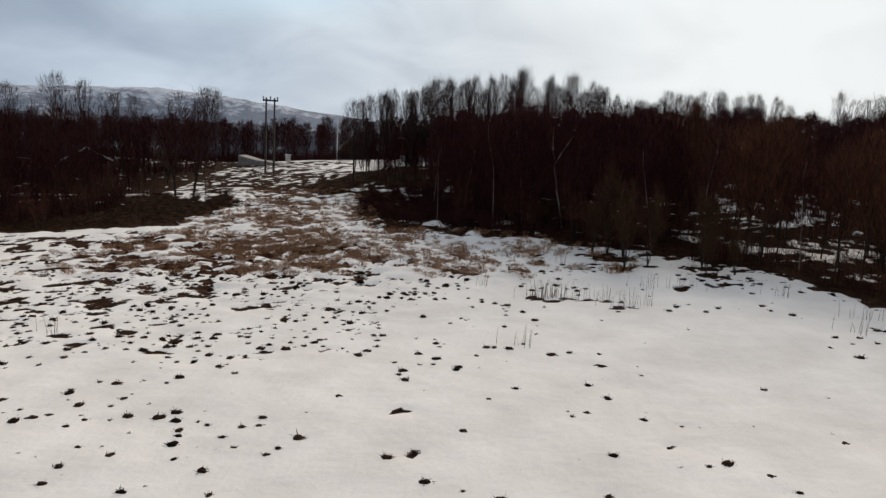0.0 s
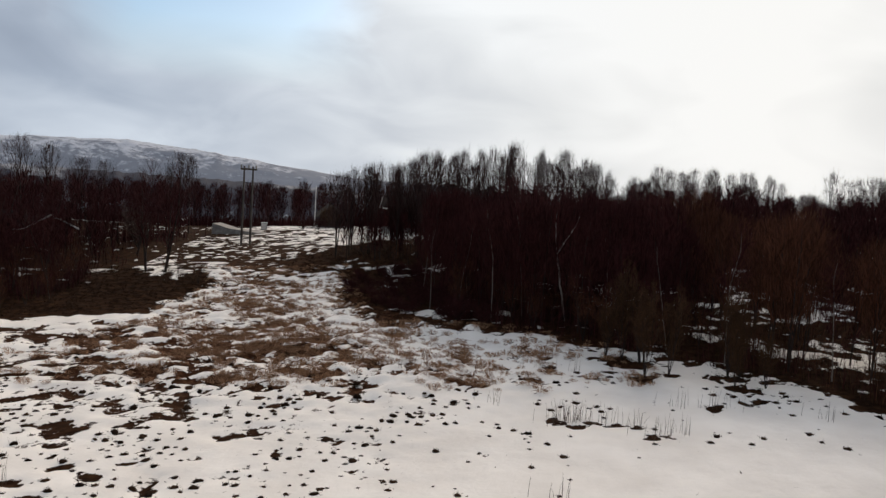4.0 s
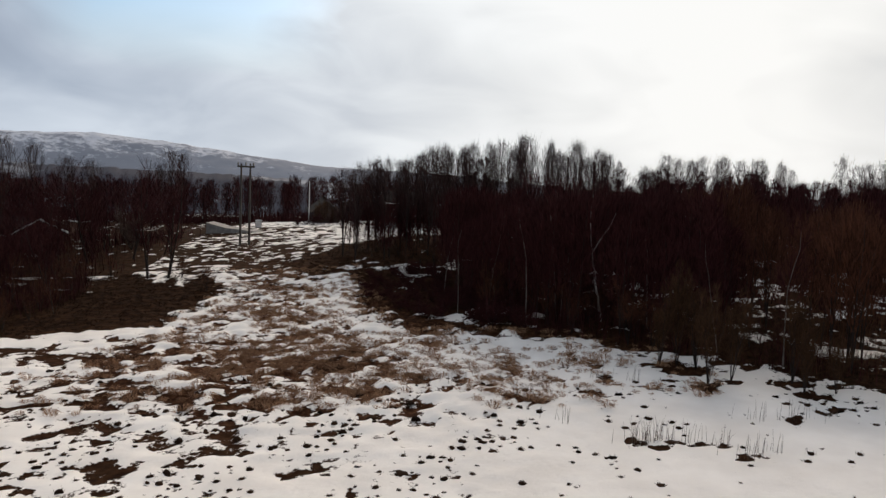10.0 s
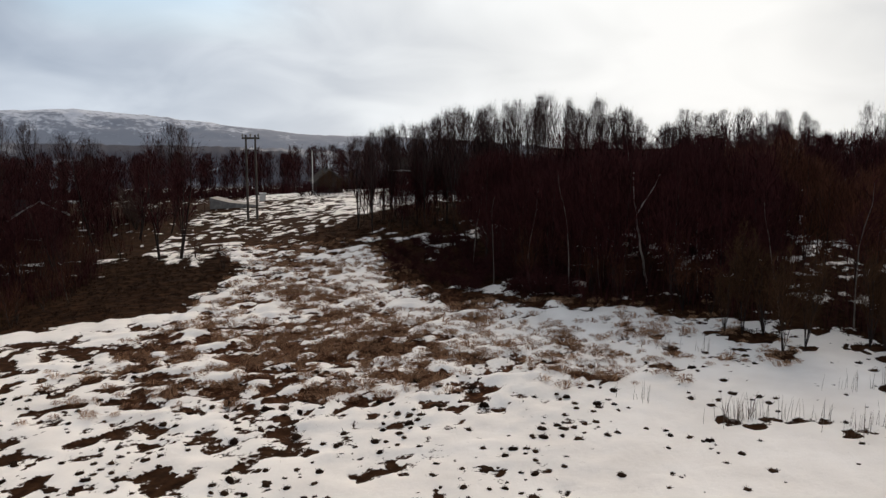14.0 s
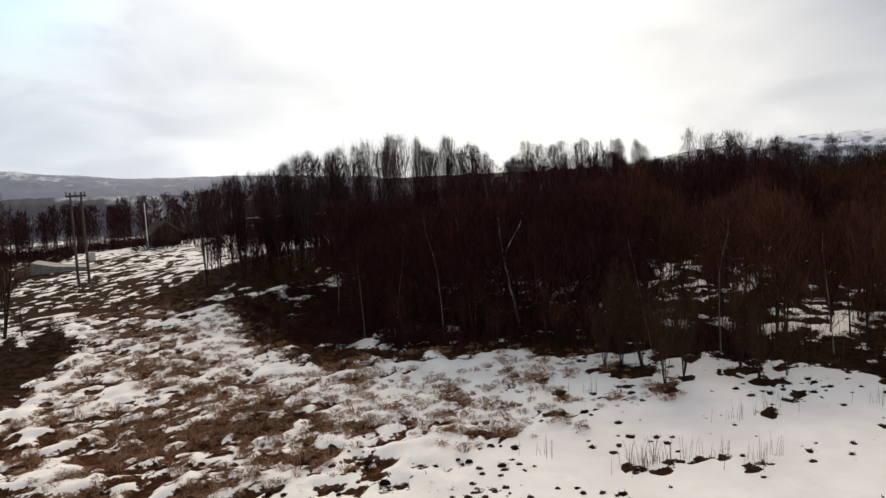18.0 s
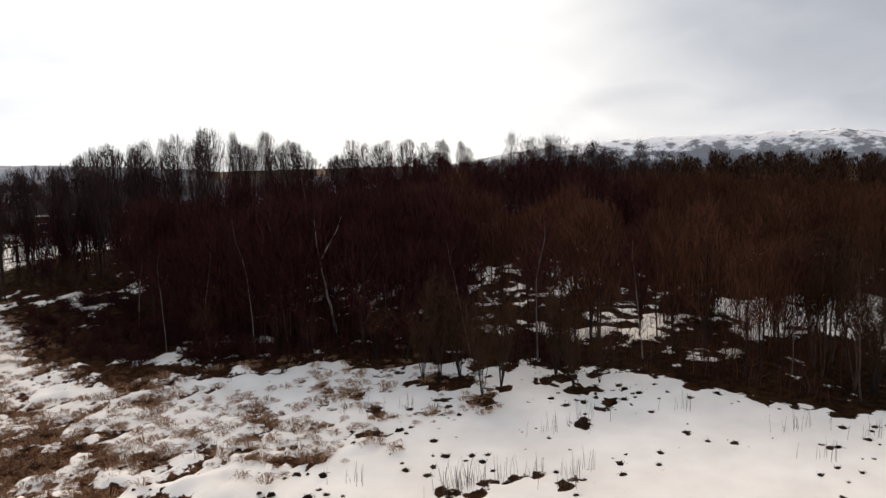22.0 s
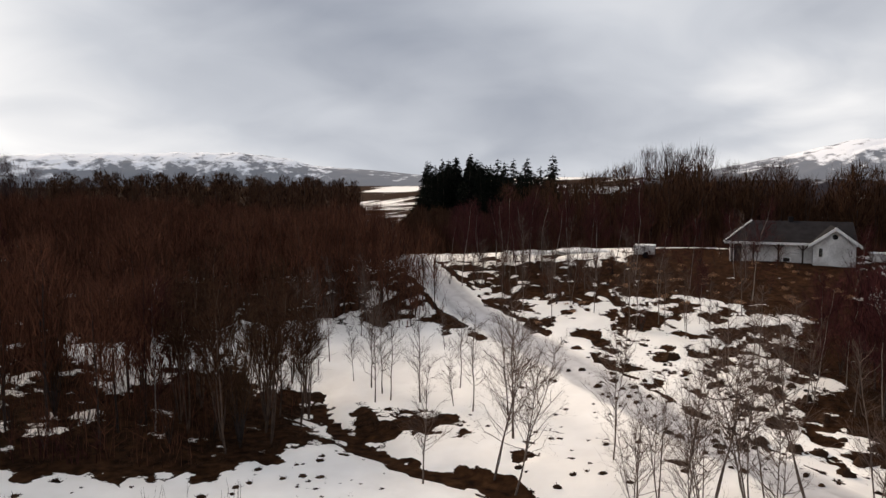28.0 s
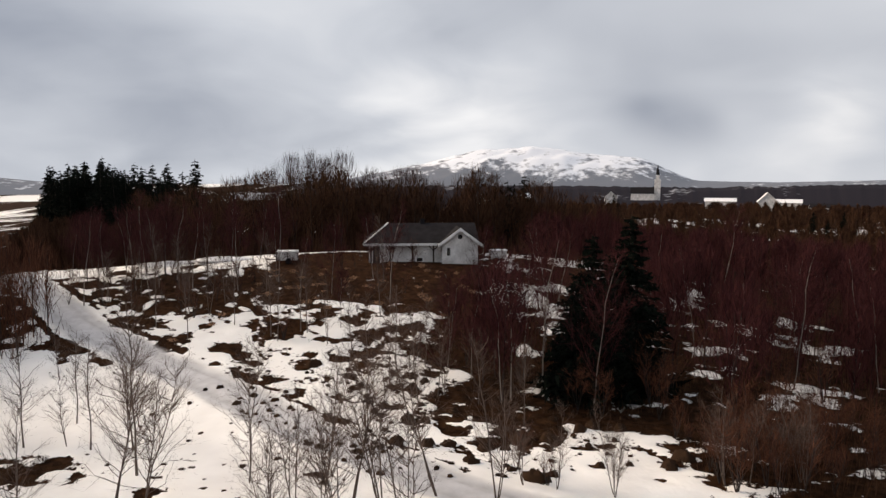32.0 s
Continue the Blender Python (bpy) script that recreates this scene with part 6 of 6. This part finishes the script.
def grass_shape(seed, n, r, h):
    """A rounded tuft of arching blades."""
    rng = np.random.default_rng(seed)
    az, q = rng.uniform(0, 2 * math.pi, n), np.sqrt(rng.random(n))
    out = np.stack([np.cos(az), np.sin(az), az * 0], 1)
    s = out * (r * 0.55 * q)[:, None]
    m = s + out * (r * 0.35 * q)[:, None] + np.stack([rng.normal(0, 0.04, n), rng.normal(0, 0.04, n), h * rng.uniform(0.5, 1.0, n) * (1.1 - 0.5 * q)], 1)
    e = m + out * (r * 0.5 * q + 0.05)[:, None] + np.stack([rng.normal(0, 0.08, n), rng.normal(0, 0.08, n), -0.12 * h + rng.normal(0, 0.1 * h, n)], 1)
    w = 0.02 * rng.uniform(0.6, 1.5, n)
    return joined([slivers(m, s, w, rng), slivers(m, e, w, rng)])


def straw_density(x, y):
    d = bump(x, y, -8, 62, 10, 8, 0.8) + bump(x, y, -17, 80, 8, 16, 0.7) + bump(x, y, -1, 56, 10, 4, 0.7) + bump(x, y, 67, 19, 6, 12, 0.15) + bump(x, y, -28, 62, 8, 4, 0.3)
    return d * np.where(cover(x, y) < 0.3, 1.0, 0.5) * (1 - soft_inside(x, y, BRUSH_LEFT, 4)) * np.clip(4 * (fbm(x, y, 4.0, 2, 6) - 0.25), 0.1, 1.3)


strewn("dry_grass", "tufts of dry yellow-brown grass between snow patches", "grass", [grass_shape(s, 46, 0.34, 0.42) for s in range(30, 38)],
       scatter([(-34, 50), (14, 50), (14, 66), (-6, 70), (-10, 100), (-30, 100), (-24, 70)], 0.55, 15, straw_density) + scatter([(56, 4), (74, 4), (74, 34), (56, 34)], 0.8, 16, straw_density), M_STRAW)


def heath_density(x, y):
    d = soft_inside(x, y, BRUSH_LEFT, 3) + soft_inside(x, y, KNOLL_BRUSH, 3) + soft_inside(x, y, ALDER_BANK, 2) + soft_inside(x, y, BANK_B, 2) + soft_inside(x, y, WOOD, 3) + np.clip(patch_depth(x, y) * 4, 0, 1)
    return np.where(cover(x, y) < 0, np.clip(d, 0, 1), 0)


strewn("heath", "low dark heath and withered brush on the bare ground", "heath", [grass_shape(s, 30, 0.34, 0.36) for s in range(40, 46)],
       scatter([(-50, 66), (-20, 60), (12, 48), (34, 30), (34, -6), (66, -6), (74, 12), (60, 40), (40, 60), (14, 82), (2, 92), (2, 114), (-24, 114), (-50, 100)], 0.8, 17, heath_density), M_TUSSOCK)


SHOOT_MESHES = []
for seed in range(6):
    rng0 = np.random.default_rng(seed)
    hh, (bx, by) = rng0.uniform(0.55, 1.25), rng0.normal(0, 0.14, 2)
    SHOOT_MESHES.append(mesh_np("shoot", *tube([(0, 0, -0.1), (bx * 0.4, by * 0.4, hh * 0.55), (bx, by, hh)], [0.010, 0.007, 0.003], 4), M_SHOOT))


def shoot_kind(seed, n):
    rng = np.random.default_rng(seed)
    o = thing("willow_shoots", "thin upright willow shoots on a bare dark tuft", "shoots", group="willow shoots in the field")
    for k in range(n):
        p = new("shoot", SHOOT_MESHES[k % 6])
        p.parent = o
        p.matrix_local = pose(rng.normal(0, 0.55), rng.normal(0, 0.3), 0, 0, 0, rng.uniform(0, 360))
    return o


SHOOTS = [shoot_kind(1, 22), shoot_kind(2, 9), shoot_kind(3, 14)]
for n, (x, y, k) in enumerate([(6.2, 44.9, 0), (9.4, 43.9, 1), (8, 44.6, 2), (5.7, 45.2, 0), (6.8, 45, 0), (9.9, 42.3, 1), (10.7, 43, 1), (11.6, 43.2, 1), (14.9, 47.6, 2), (8.4, 54.5, 1), (6.2, 54.9, 1),
                               (-18.3, 35.9, 1), (2.6, 48, 1), (12.8, 47.5, 1), (4, 35, 1), (20.5, 46, 1), (23, 41, 2), (25, 38.5, 1), (21, 38, 1), (-6, 56.4, 2), (-2, 55, 2)]):
    m = pose(x, y, ground_z(x, y), 0, 0, PLACE.uniform(-20, 20))
    o = SHOOTS[k] if n in (0, 1, 2) else copy_thing(SHOOTS[k], m)
    o.matrix_basis = m
